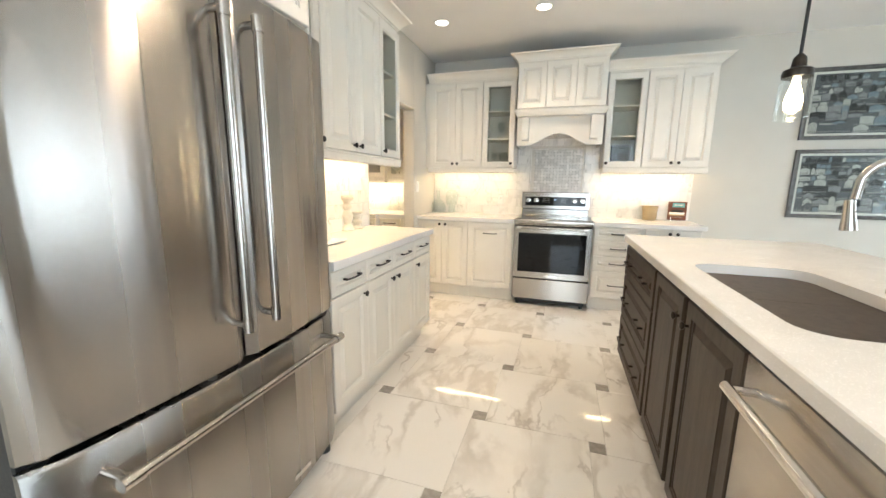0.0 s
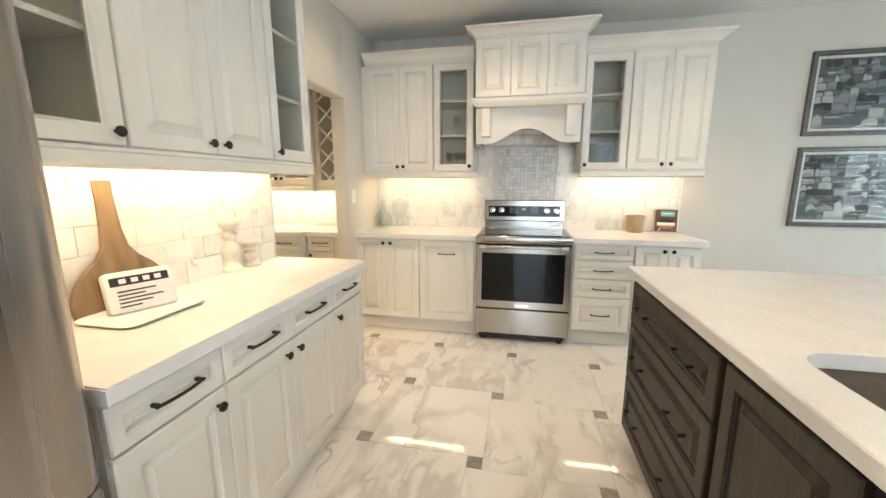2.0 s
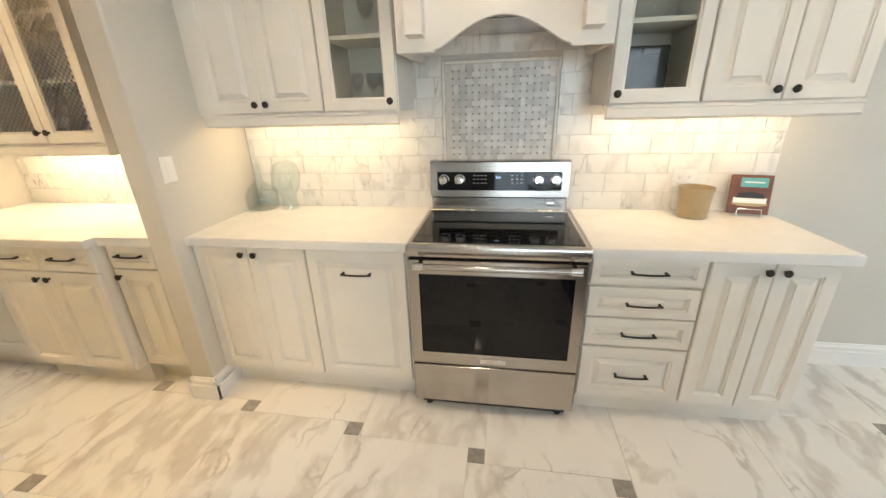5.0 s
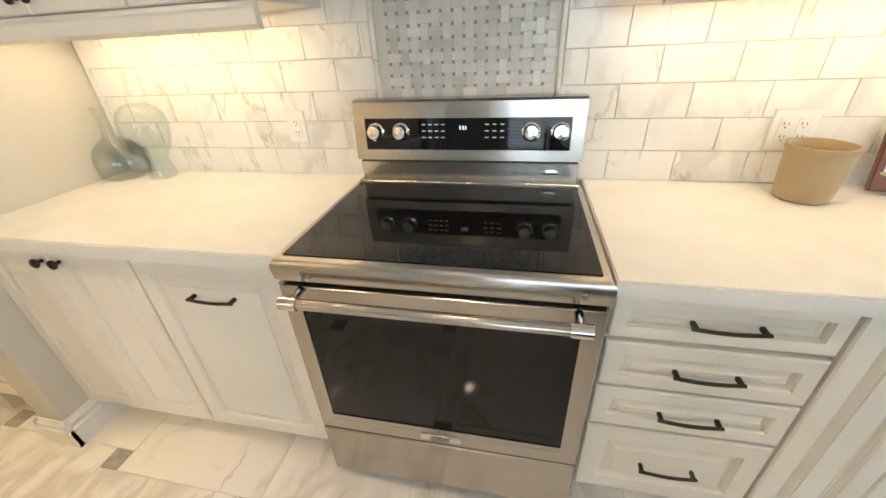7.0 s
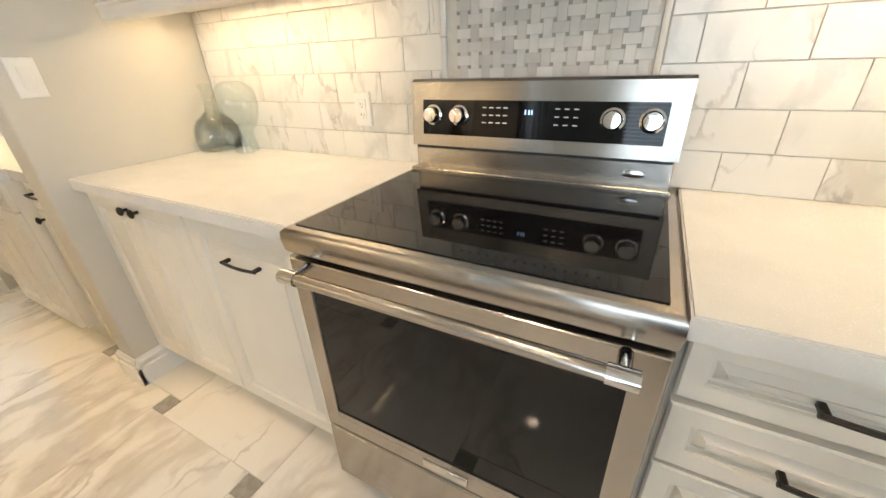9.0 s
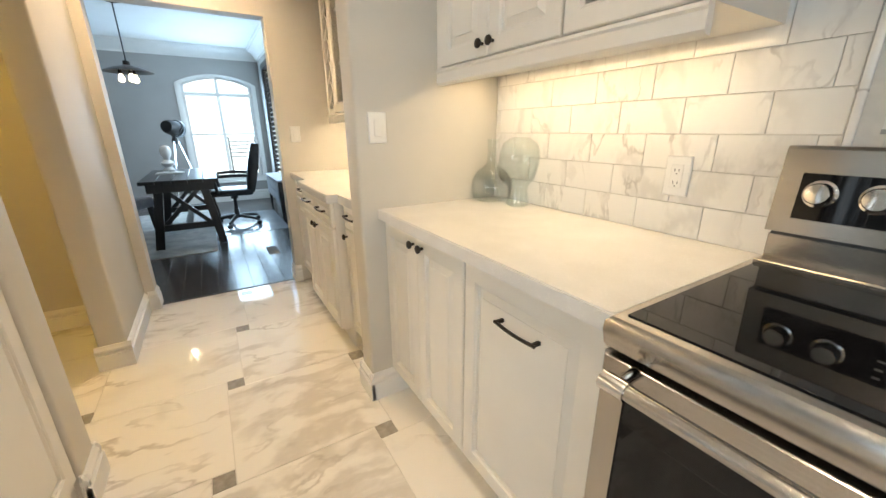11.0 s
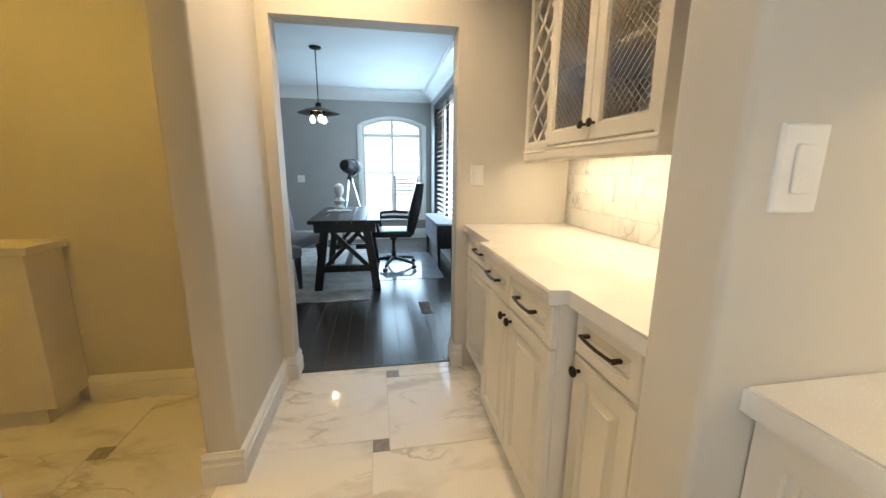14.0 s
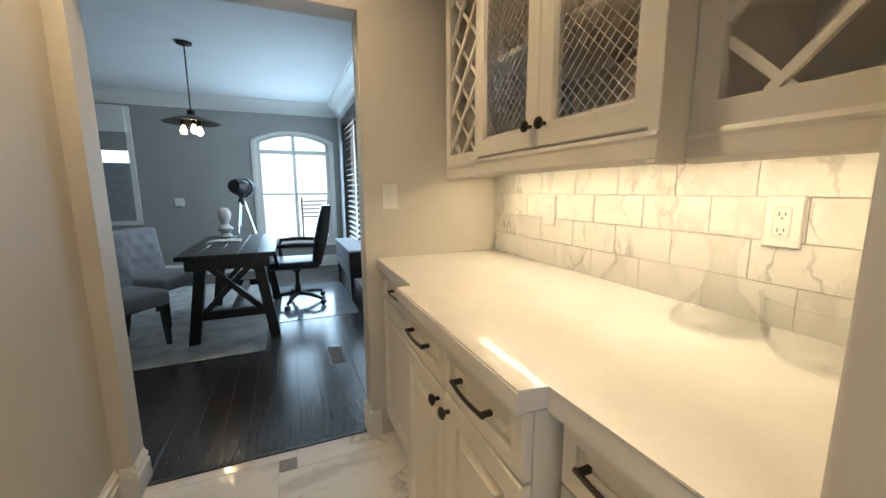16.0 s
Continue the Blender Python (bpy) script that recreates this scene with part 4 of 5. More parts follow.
w1 = struct("window_1", rings(bmesh.new(), [arched_loop(AY0, AY1, AZ0, AZ1, ARISE, i, DW + x) for i, x in ((-0.08, 0.0), (-0.08, 0.018), (-0.065, 0.026), (-0.02, 0.022), (0.0, 0.012), (0.0, -0.09))], False, False), TRIM, "white arched window with white mullions", "window")
part("window_frame", rings(bmesh.new(), [arched_loop(AY0, AY1, AZ0, AZ1, ARISE, i, DW + x) for i, x in ((0.002, -0.05), (0.002, -0.02), (0.045, -0.02), (0.045, -0.05))], True, False), TRIM, w1)
for nm, b in (("mullion", (DW - 0.05, -0.255, AZ0, DW - 0.022, -0.205, 2.07)), ("transom_bar", (DW - 0.05, AY0 + 0.03, 1.80, DW - 0.018, AY1 - 0.03, 1.86)), ("rail", (DW - 0.048, AY0 + 0.03, 1.17, DW - 0.024, AY1 - 0.03, 1.20)),
              ("window_sill", (DW, AY0 - 0.1, AZ0 - 0.10, DW + 0.05, AY1 + 0.1, AZ0 - 0.075))):
    part(nm, slab(*b, 0.003), TRIM, w1)
o = part("pane", slab(DW - 0.042, AY0 + 0.03, AZ0 + 0.03, DW - 0.038, AY1 - 0.03, AZ1 + 0.05), PANE, w1)
o.visible_shadow = False
struct("ground", slab(-12.5, -9.5, -0.3, 8.5, 4, -0.12), GROUT, "pale paving outside the house", "ground")
outside("backdrop_1", slab(-11.0, -5.0, -0.5, -10.95, 3.0, 4.5), "bright overcast daylight outside")
# neighbouring house seen in the lower sash
t = thing("neighbour_porch", (-10.8, 0.25, 0), "white louvred fence outside the window", "fence")
for yy in (-0.07, 0.51):
    part("post", slab(-10.83, yy, -0.12, -10.78, yy + 0.04, 1.1), FABRIC, t)
for i in range(5):
    part("slat", slab(-10.82, -0.07, 0.62 + i * 0.09, -10.79, 0.55, 0.65 + i * 0.09), FABRIC, t)
w2 = struct("window_2", rings(bmesh.new(), [[(x, DN + y, z) for x, y, z in ((-7.4 - i, d, 0.5 - i), (-5.2 + i, d, 0.5 - i), (-5.2 + i, d, 2.2 + i), (-7.4 - i, d, 2.2 + i))] for i, d in ((0.08, 0), (0.08, -0.025), (0.0, -0.02), (0.0, 0.1))], False, False), BLACK, "wide window in a dark frame", "window")
for xx in (-6.67, -5.94):
    part("mullion", slab(xx - 0.03, DN + 0.04, 0.5, xx + 0.03, DN + 0.08, 2.2), BLACK, w2)
for i in range(22):
    part("blind_slat", rings(bmesh.new(), [[(x, DN + 0.02 + a, 0.54 + i * 0.076 + b) for a, b in ((0, 0), (0.03, 0.02), (0.031, 0.022), (0.001, 0.003))] for x in (-7.38, -5.22)]), TRIM, w2)
outside("backdrop_2", slab(-9.5, 2.0, -0.5, -3.5, 2.05, 4.5), "bright overcast daylight outside")


def shuttered(name, m, w, z0, z1, panels, label):
    """Window with louvred shutters, facing local -y, centred on u = 0."""
    global XF
    XF = m
    s = struct(name, rings(bmesh.new(), [rect(-w / 2 - 0.09, z0 - 0.09, w / 2 + 0.09, z1 + 0.09, i, y) for i, y in ((0, 0), (0, -0.025), (0.09, -0.02), (0.09, 0.12))], False, False), TRIM, label, "window")
    pw = w / panels
    for k in range(panels):
        a = -w / 2 + k * pw
        part("shutter_frame", rings(bmesh.new(), [rect(a + 0.002, z0, a + pw - 0.002, z1, i, y) for i, y in ((0, 0.03), (0, 0.0), (0.05, 0.0), (0.05, 0.03))], True, False), TRIM, s)
        n = int((z1 - z0 - 0.1) / 0.075)
        for i in range(n):
            zz = z0 + 0.07 + i * 0.075
            part("louvre", rings(bmesh.new(), [[(u, 0.015 + p, zz + q) for p, q in ((-0.035, -0.018), (-0.03, -0.022), (0.035, 0.018), (0.03, 0.022))] for u in (a + 0.05, a + pw - 0.05)]), TRIM, s)
    XF = Matrix()


shuttered("window_3", pose(EX, -1.9, 0, 0, 0, -90), 2.6, 0.75, 2.3, 4, "kitchen window with white louvred shutters")
# south window is assumed and out of view, added around the fill light
shuttered("window_4", pose(1.5, SY, 0, 0, 0, 180), 3.4, 0.4, 2.4, 4, "assumed, unseen wide window with white louvred shutters")
outside("backdrop_3", slab(7.0, -6, -0.5, 7.05, 2, 4.5), "bright overcast daylight outside")
# glowing sheet behind the assumed south window
outside("backdrop_4", slab(-3, -9.0, -0.5, 6, -8.95, 4.5), "bright overcast daylight outside")
w5 = struct("window_5", slab(DW + 0.0, -2.98, 0.78, DW + 0.03, -2.25, 2.36, 0.004), TRIM, "narrow window with a drawn fabric shade", "window")
part("valance", slab(DW + 0.031, -2.96, 2.02, DW + 0.09, -2.29, 2.36, 0.006), TRIM, w5)
part("shade", slab(DW + 0.031, -2.93, 0.84, DW + 0.045, -2.31, 1.62, 0.002), FABRIC, w5, "pale grey fabric shade")
part("upper_shade", slab(DW + 0.031, -2.93, 1.78, DW + 0.05, -2.31, 2.019, 0.002), DINE, w5, "brown fabric shade")
part("pane", slab(DW + 0.031, -2.93, 1.62, DW + 0.034, -2.31, 1.78), bpy.data.materials["outdoor_glow"], w5, "bright strip of daylight")

# ---- dining room ----
single("rug", slab(-7.2, -3.06, 0.0, -4.59, -0.62, 0.010, 0.003), RUGM, "faded pale grey patterned rug under the table", "rug")
bm = rings(bmesh.new(), [rounded(-6.65, -0.59, -5.24, 0.23, 0.06, 4, z) for z in (0.0, 0.004)])
single("chair_mat", bm, surface("chair_mat_plastic", (0.20, 0.22, 0.24), (0.26, 0.28, 0.30), 0.12, scale=4), "clear plastic floor mat under the desk chair", "mat")


def trestle_table():
    t = thing("trestle_table", (-5.5, -0.85, 0), "black wooden trestle table with crossed braces", "table")
    x0, x1, y0, y1 = -6.25, -4.80, -1.20, -0.50
    for i in range(5):
        ya = y0 + (y1 - y0) * i / 5
        part("top_plank", slab(x0, ya + 0.001, 0.715, x1, ya + (y1 - y0) / 5 - 0.001, 0.752, 0.004), BLACKW, t)
    part("apron", slab(x0 + 0.05, y0 + 0.05, 0.625, x1 - 0.05, y1 - 0.05, 0.714, 0.004), BLACKW, t)
    for x in (x0 + 0.15, x1 - 0.15):
        for s, ya, yb in ((-1, y0 + 0.14, y0 + 0.05), (1, y1 - 0.14, y1 - 0.05)):
            bm = rings(bmesh.new(), [[(x + a, yy + b, z) for a, b in ((-0.04, -0.04), (0.04, -0.04), (0.04, 0.04), (-0.04, 0.04))] for yy, z in ((ya, 0.625), (yb, 0.01))])
            part("leg", bm, BLACKW, t)
        part("stretcher", slab(x - 0.03, y0 + 0.09, 0.20, x + 0.03, y1 - 0.09, 0.27, 0.004), BLACKW, t)
        for s in (-1, 1):
            cy = (y0 + y1) / 2
            tube_pts = [(x, cy + s * 0.20, 0.27), (x, cy - s * 0.14, 0.625)]
            bm = rings(bmesh.new(), [[(x + a + s * 0.012, yy + b, z) for a, b in ((-0.02, -0.03), (0.02, -0.03), (0.02, 0.03), (-0.02, 0.03))] for _, yy, z in tube_pts])
            part("brace", bm, BLACKW, t)
    part("long_stretcher", slab(x0 + 0.18, -0.88, 0.205, x1 - 0.18, -0.82, 0.265, 0.004), BLACKW, t)


trestle_table()


def desk_chair():
    global XF
    XF = pose(-5.86, -0.33, 0, 0, 0, 176)
    t = thing("desk_chair", (0, 0, 0), "black leather high-back desk chair on castors", "chair")
    # local: faces +y
    part("seat", slab(-0.25, -0.24, 0.42, 0.25, 0.27, 0.50, 0.035, 3), LEATHER, t)
    rows = []
    for i in range(9):
        s = i / 8
        z = 0.46 + 0.62 * s
        y = -0.21 - 0.13 * s
        w = 0.235 - 0.03 * s ** 3
        d = 0.045 + 0.02 * math.sin(math.pi * s)
        rows.append([(-w, y - d, z), (w, y - d, z), (w + 0.01, y, z), (w - 0.02, y + d, z), (-w + 0.02, y + d, z), (-w - 0.01, y, z)])
    part("backrest", rings(bmesh.new(), rows), LEATHER, t)
    for s in (-1, 1):
        part("armrest", tube(bmesh.new(), [(s * 0.27, -0.20, 0.68), (s * 0.29, 0.0, 0.69), (s * 0.28, 0.16, 0.68), (s * 0.27, 0.19, 0.62), (s * 0.25, 0.17, 0.47)], 0.020, 8), BLACK, t)
    part("gas_lift", lathe(bmesh.new(), [(0.045, 0.42), (0.045, 0.36), (0.022, 0.36), (0.022, 0.22), (0.032, 0.22), (0.032, 0.09)], None, 14), BLACK, t)
    for k in range(5):
        a = radians(18 + 72 * k)
        c, s = math.cos(a), math.sin(a)
        part("base_arm", tube(bmesh.new(), [(0.02 * c, 0.02 * s, 0.12), (0.18 * c, 0.18 * s, 0.105), (0.31 * c, 0.31 * s, 0.075)], [0.026, 0.021, 0.016], 8), BLACK, t)
        part("castor", lathe(bmesh.new(), [(0.004, -0.022), (0.026, -0.022), (0.030, 0), (0.026, 0.022), (0.004, 0.022)], pose(0.32 * c, 0.32 * s, 0.034, 90, 0, 20 * k), 14), BLACK, t)
    XF = Matrix()


desk_chair()


def tufted_chair(m, label):
    global XF
    XF = m
    t = thing("tufted_chair", (0, 0, 0), label, "chair", "grey tufted dining chairs")
    part("seat", slab(-0.25, -0.24, 0.34, 0.25, 0.27, 0.47, 0.04, 3), FABRIC, t)
    nx, nz = 17, 15
    rows = []
    for j in range(nz):
        v = j / (nz - 1)
        z = 0.44 + 0.44 * v
        y = -0.20 - 0.10 * v
        w = 0.25 + 0.035 * v
        front = []
        for i in range(nx):
            u = i / (nx - 1)
            dimp = 0.0
            for r in range(3):
                for c in range(4 if r % 2 == 0 else 3):
                    bu, bv = (c + (0.5 if r % 2 == 0 else 1.0)) / 4, 0.3 + r * 0.25
                    dimp += 0.028 * math.exp(-(((u - bu) * 2 * w) ** 2 + ((v - bv) * 0.44) ** 2) / 0.0009)
            front.append((-w + 2 * w * u, y + 0.05 * (1 - (2 * u - 1) ** 6) - dimp + 0.05 * abs(2 * u - 1) ** 3, z))
        rows.append(front + [(w, y - 0.03, z), (0, y - 0.05, z), (-w, y - 0.03, z)])
    part("backrest", rings(bmesh.new(), rows), FABRIC, t, "button-tufted backrest")
    for r in range(3):
        for c in range(4 if r % 2 == 0 else 3):
            bu, bv = (c + (0.5 if r % 2 == 0 else 1.0)) / 4, 0.3 + r * 0.25
            part("button", lathe(bmesh.new(), [(0.002, -0.003), (0.010, 0), (0.007, 0.005), (0.002, 0.006)], pose(-0.26 + 0.52 * bu, -0.178 - 0.10 * bv, 0.44 + 0.44 * bv, -90, 0, 0), 10), FABRIC, t)
    for k in range(14):
        for s in (-1, 1):
            v = k / 13
            part("nail_head", lathe(bmesh.new(), [(0.001, -0.002), (0.006, 0), (0.004, 0.003), (0.001, 0.004)], pose(s * (0.248 + 0.035 * v), -0.155 - 0.10 * v, 0.45 + 0.42 * v, -90, 0, 0), 6), CHROME, t)
    for x in (-0.21, 0.21):
        for y, lean in ((0.22, 0.015), (-0.19, -0.07)):
            part("leg", rings(bmesh.new(), [[(x + a * r, yy + b * r, z) for a, b in ((-1, -1), (1, -1), (1, 1), (-1, 1))] for r, yy, z in ((0.024, y, 0.345), (0.014, y + lean, 0.011))]), BLACKW, t)
    XF = Matrix()


tufted_chair(pose(-5.78, -1.56, 0, 0, 0, -28), "pale grey button-tufted chair with nailhead trim")
tufted_chair(pose(-5.02, -1.66, 0, 0, 0, -40), "pale grey upholstered chair on the rug edge")


def tripod_lamp():
    t = thing("tripod_lamp", (-7.1, -0.93, 0), "black film spotlight on a chrome tripod", "floor lamp")
    cx, cy = -7.1, -0.93
    for k in range(3):
        a = radians(90 + 120 * k)
        part("leg", tube(bmesh.new(), [(cx + 0.03 * math.cos(a), cy + 0.03 * math.sin(a), 1.10), (cx + 0.30 * math.cos(a), cy + 0.30 * math.sin(a), 0.0)], 0.014, 8), CHROME, t)
    part("hub", lathe(bmesh.new(), [(0.04, 1.06), (0.045, 1.10), (0.03, 1.14), (0.014, 1.16)], Matrix.Translation((cx, cy, 0)), 14), BLACK, t)
    m = Matrix.Translation((cx, cy, 1.285)) @ pose(0, 0, 0, 82, 0, 62)
    part("lamp_head", lathe(bmesh.new(), [(0.02, 0.15), (0.08, 0.14), (0.105, 0.08), (0.11, -0.06), (0.125, -0.065), (0.125, -0.13), (0.11, -0.13), (0.105, -0.05), (0.02, -0.04)], m, 20), BLACK, t)
    part("yoke", tube(bmesh.new(), [m @ Vector((s * 0.135, 0.0, 0)) if z else Vector((cx, cy, 1.14)) for s, z in ((-1, 1), (0, 0), (1, 1))], 0.010, 8), BLACK, t)
    part("lens", lathe(bmesh.new(), [(0.002, -0.062), (0.035, -0.06), (0.045, -0.054), (0.002, -0.05)], m, 20), BULBG, t, "glowing warm lens")


tripod_lamp()
prof = [(0.075, 0), (0.085, 0.015), (0.07, 0.03), (0.05, 0.05), (0.085, 0.08), (0.095, 0.10), (0.06, 0.125), (0.042, 0.14), (0.045, 0.165), (0.068, 0.19), (0.078, 0.23), (0.076, 0.265), (0.062, 0.295), (0.03, 0.312), (0.004, 0.316)]
single("bust_statue", lathe(bmesh.new(), prof, Matrix.Translation((-6.02, -1.0, 0.752)) @ Matrix.Diagonal((0.95, 0.8, 1, 1)), 18), PLASTER, "white plaster bust standing on the table", "statue")
t = thing("open_book", (-5.66, -0.97, 0.752), "open white book lying on the table", "book")
for s in (-1, 1):
    part("page_block", rings(bmesh.new(), [[(-5.66 + a, -0.97 + s * b, 0.753 + z) for a, b, z in ((-0.10, 0.0, 0), (-0.10, 0.14, 0), (-0.10, 0.14, 0.008), (-0.10, 0.05, 0.018), (-0.10, 0.002, 0.012))],
                                           [(-5.66 + a, -0.97 + s * b, 0.753 + z) for a, b, z in ((0.10, 0.0, 0), (0.10, 0.14, 0), (0.10, 0.14, 0.008), (0.10, 0.05, 0.018), (0.10, 0.002, 0.012))]]), WHITEP, t)


def dining_pendant():
    cx, cy = -5.72, -1.15
    t = thing("pendant_lamp", (cx, cy, DC), "bronze disc pendant lamp with bare bulbs", "pendant lamp")
    T = Matrix.Translation((cx, cy, 0))
    part("canopy", lathe(bmesh.new(), [(0.065, DC - 0.001), (0.062, DC - 0.018), (0.02, DC - 0.03)], T, 20), BRONZE, t)
    part("cord", tube(bmesh.new(), [(cx, cy, DC - 0.02), (cx, cy, 1.97)], 0.006, 8), BLACK, t)
    part("shade", lathe(bmesh.new(), [(0.03, 1.975), (0.035, 1.935), (0.06, 1.925), (0.14, 1.905), (0.225, 1.868), (0.232, 1.862), (0.225, 1.860), (0.13, 1.892), (0.03, 1.915)], T, 32), BRONZE, t, "flat bronze disc shade")
    for k in range(3):
        a = radians(20 + 120 * k)
        bx, by = cx + 0.075 * math.cos(a), cy + 0.075 * math.sin(a)
        part("socket", lathe(bmesh.new(), [(0.016, 1.90), (0.02, 1.86), (0.018, 1.84)], Matrix.Translation((bx, by, 0)), 10), BRONZE, t)
        part("bulb", lathe(bmesh.new(), [(0.013, 1.84), (0.026, 1.805), (0.030, 1.785), (0.022, 1.765), (0.004, 1.757)], Matrix.Translation((bx, by, 0)), 14), BULBG, t, "glowing filament bulb")


dining_pendant()
bulb("pendant_bulb_lamp", (-5.72, -1.15, 1.72), 5, WARM)
t = thing("credenza", (-6.3, 0.3, 0), "low dark wooden credenza with pale drawer fronts", "cabinet")
part("body", slab(-6.9, 0.23, 0.24, -5.74, 0.452, 0.545, 0.004), BLACKW, t)
part("top", slab(-6.92, 0.21, 0.546, -5.72, 0.454, 0.572, 0.004), FABRIC, t)
for i in range(3):
    for j in range(2):
        part("drawer_front", slab(-6.88 + i * 0.38, 0.22, 0.26 + j * 0.14, -6.52 + i * 0.38, 0.229, 0.39 + j * 0.14, 0.002), FABRIC, t)
for x in (-6.86, -5.78):
    for y in (0.25, 0.43):
        part("leg", rings(bmesh.new(), [[(x + a * r, y + b * r, z) for a, b in ((-1, -1), (1, -1), (1, 1), (-1, 1))] for r, z in ((0.022, 0.24), (0.014, 0.0))]), BLACKW, t)
t = thing("floor_vent", (-4.3, -0.11, 0), "dark metal floor register in the planks", "vent")
part("vent_frame", rings(bmesh.new(), [[(x, y, z) for x, y in ((-4.45 + i, -0.17 + i), (-4.15 - i, -0.17 + i), (-4.15 - i, -0.06 - i), (-4.45 + i, -0.06 - i))] for i, z in ((0, 0.0), (0.002, 0.005), (0.012, 0.005), (0.013, 0.001))], False, False), FABRIC, t)
for i in range(9):
    part("slat", slab(-4.425 + i * 0.028, -0.155, 0.0, -4.413 + i * 0.028, -0.075, 0.004), FABRIC, t)
wall_plate("light_switch", "pale wall plate in the dining room", -1.80, 1.08, 0.12, 0.118, pose(DW, 0, 0, 0, 0, 90), "switch")

# ---- lamps and things of the kitchen ----
for cx, cy in CANS + [(-2.75, -0.62), (-2.35, -2.0)]:
    t = thing("ceiling_downlight", (cx, cy, CEIL), "recessed round ceiling downlight with white trim", "downlight", "ceiling downlights")
    T = Matrix.Translation((cx, cy, CEIL))
    part("trim_ring", lathe(bmesh.new(), [(0.058, -0.001), (0.075, -0.001), (0.078, -0.005), (0.070, -0.009), (0.058, -0.006)], T, 24, False), WHITEP, t)
    part("lens", lathe(bmesh.new(), [(0.002, -0.004), (0.057, -0.004), (0.057, -0.002), (0.002, -0.002)], T, 24), CANG, t, "glowing warm white lens")


def island_pendant(x, y):
    t = thing("pendant_lamp", (x, y, CEIL), "black cord pendant with clear glass jar shade", "pendant lamp", "island pendants")
    T = Matrix.Translation((x, y, 0))
    part("canopy", lathe(bmesh.new(), [(0.06, CEIL - 0.001), (0.058, CEIL - 0.02), (0.012, CEIL - 0.028)], T, 20), BRONZE, t)
    part("cord", tube(bmesh.new(), [(x, y, CEIL - 0.02), (x, y, 1.80)], 0.0065, 8), BLACK, t)
    part("socket_cap", lathe(bmesh.new(), [(0.010, 1.815), (0.022, 1.80), (0.026, 1.765), (0.048, 1.755), (0.052, 1.738), (0.050, 1.725), (0.020, 1.725)], T, 20), BRONZE, t, "dark bronze cap")
    part("shade", lathe(bmesh.new(), [(0.047, 1.735), (0.047, 1.715), (0.056, 1.695), (0.058, 1.56), (0.0555, 1.56), (0.0535, 1.69), (0.045, 1.712), (0.045, 1.735)], T, 24, False), CLEARG, t, "clear glass jar shade")
    part("bulb", lathe(bmesh.new(), [(0.012, 1.725), (0.014, 1.70), (0.026, 1.66), (0.031, 1.63), (0.026, 1.60), (0.004, 1.585)], T, 18), BULBG, t, "glowing filament bulb")


island_pendant(0.955, -2.0)
bulb("pendant_bulb_lamp", (0.955, -2.0, 1.54), 4, WARM)


def picture(x0, z0, x1, z1, seed, label):
    """Framed aerial photograph: roofs and fronts as blocks of grey, under glass."""
    rnd = random.Random(seed)
    t = thing("framed_picture", ((x0 + x1) / 2, NY - 0.02, z0), label, "picture", "framed city photographs")
    global XF
    XF = Matrix.Translation((0, NY, 0))
    part("frame", rings(bmesh.new(), [rect(x0, z0, x1, z1, i, y) for i, y in ((0, -0.001), (0, -0.030), (0.006, -0.033), (0.030, -0.030), (0.036, -0.022), (0.036, -0.010))], False, False), surface("pewter_frame", (0.10, 0.095, 0.09), (0.17, 0.165, 0.16), 0.35, 0.6, 30), t, "pewter grey frame")
    part("mat_board", slab(x0 + 0.03, -0.012, z0 + 0.03, x1 - 0.03, -0.009, z1 - 0.03), WHITEP, t)
    a0, a1, b0, b1 = x0 + 0.058, x1 - 0.058, z0 + 0.058, z1 - 0.058
    part("print", slab(a0, -0.0135, b0, a1, -0.0122, b1), surface("photo_grey", (0.03, 0.035, 0.04), (0.16, 0.17, 0.19), 0.4, scale=22, bump=0.0), t, "black and white photograph of old roofs")
    tones = [surface("photo_tone", tuple(c * 0.8 for c in col), col, 0.4, scale=25, bump=0.0) for col in ((0.55, 0.55, 0.54), (0.30, 0.31, 0.33), (0.13, 0.14, 0.16), (0.03, 0.03, 0.035), (0.22, 0.28, 0.34))]
    sheets = [bmesh.new() for _ in tones]
    for row in range(9):
        zb = b1 - (row + 1) * (b1 - b0) / 9
        sz = (b1 - b0) / 9 * (0.55 + 0.75 * row / 9)
        u = a0
        while u < a1 - 0.02:
            w = rnd.uniform(0.03, 0.10) * (0.6 + row / 9)
            h = sz * rnd.uniform(0.5, 1.3)
            e = min(u + w, a1)
            y = -0.0138 - 0.0002 * row
            top = min(zb + h, b1)
            k = rnd.randrange(5)
            lo = max(zb, b0)
            prism(sheets[k], [(u, lo), (e, lo + rnd.uniform(0, 0.008)), (e, top), ((u + e) / 2, min(b1, top + rnd.uniform(0.0, 0.03))), (u, top)], "y", y, y + 0.0001)
            if w > 0.05:
                for wx in range(int(w / 0.016)):
                    if top - lo > 0.03:
                        box(sheets[3 if k < 2 else 0], u + 0.006 + wx * 0.016, y - 0.00008, lo + 0.010, min(u + 0.012 + wx * 0.016, e), y, lo + 0.022)
            u = e + rnd.uniform(0, 0.012)
    for bm, mt in zip(sheets, tones):
        part("print_shape", bm, mt, t, "", 0)
    part("glass", slab(x0 + 0.034, -0.0215, z0 + 0.034, x1 - 0.034, -0.0195, z1 - 0.034), PANE, t, "reflecting picture glass")
    XF = Matrix()


picture(2.225, 1.735, 3.30, 2.385, 3, "grey-framed black and white photograph of city roofs")
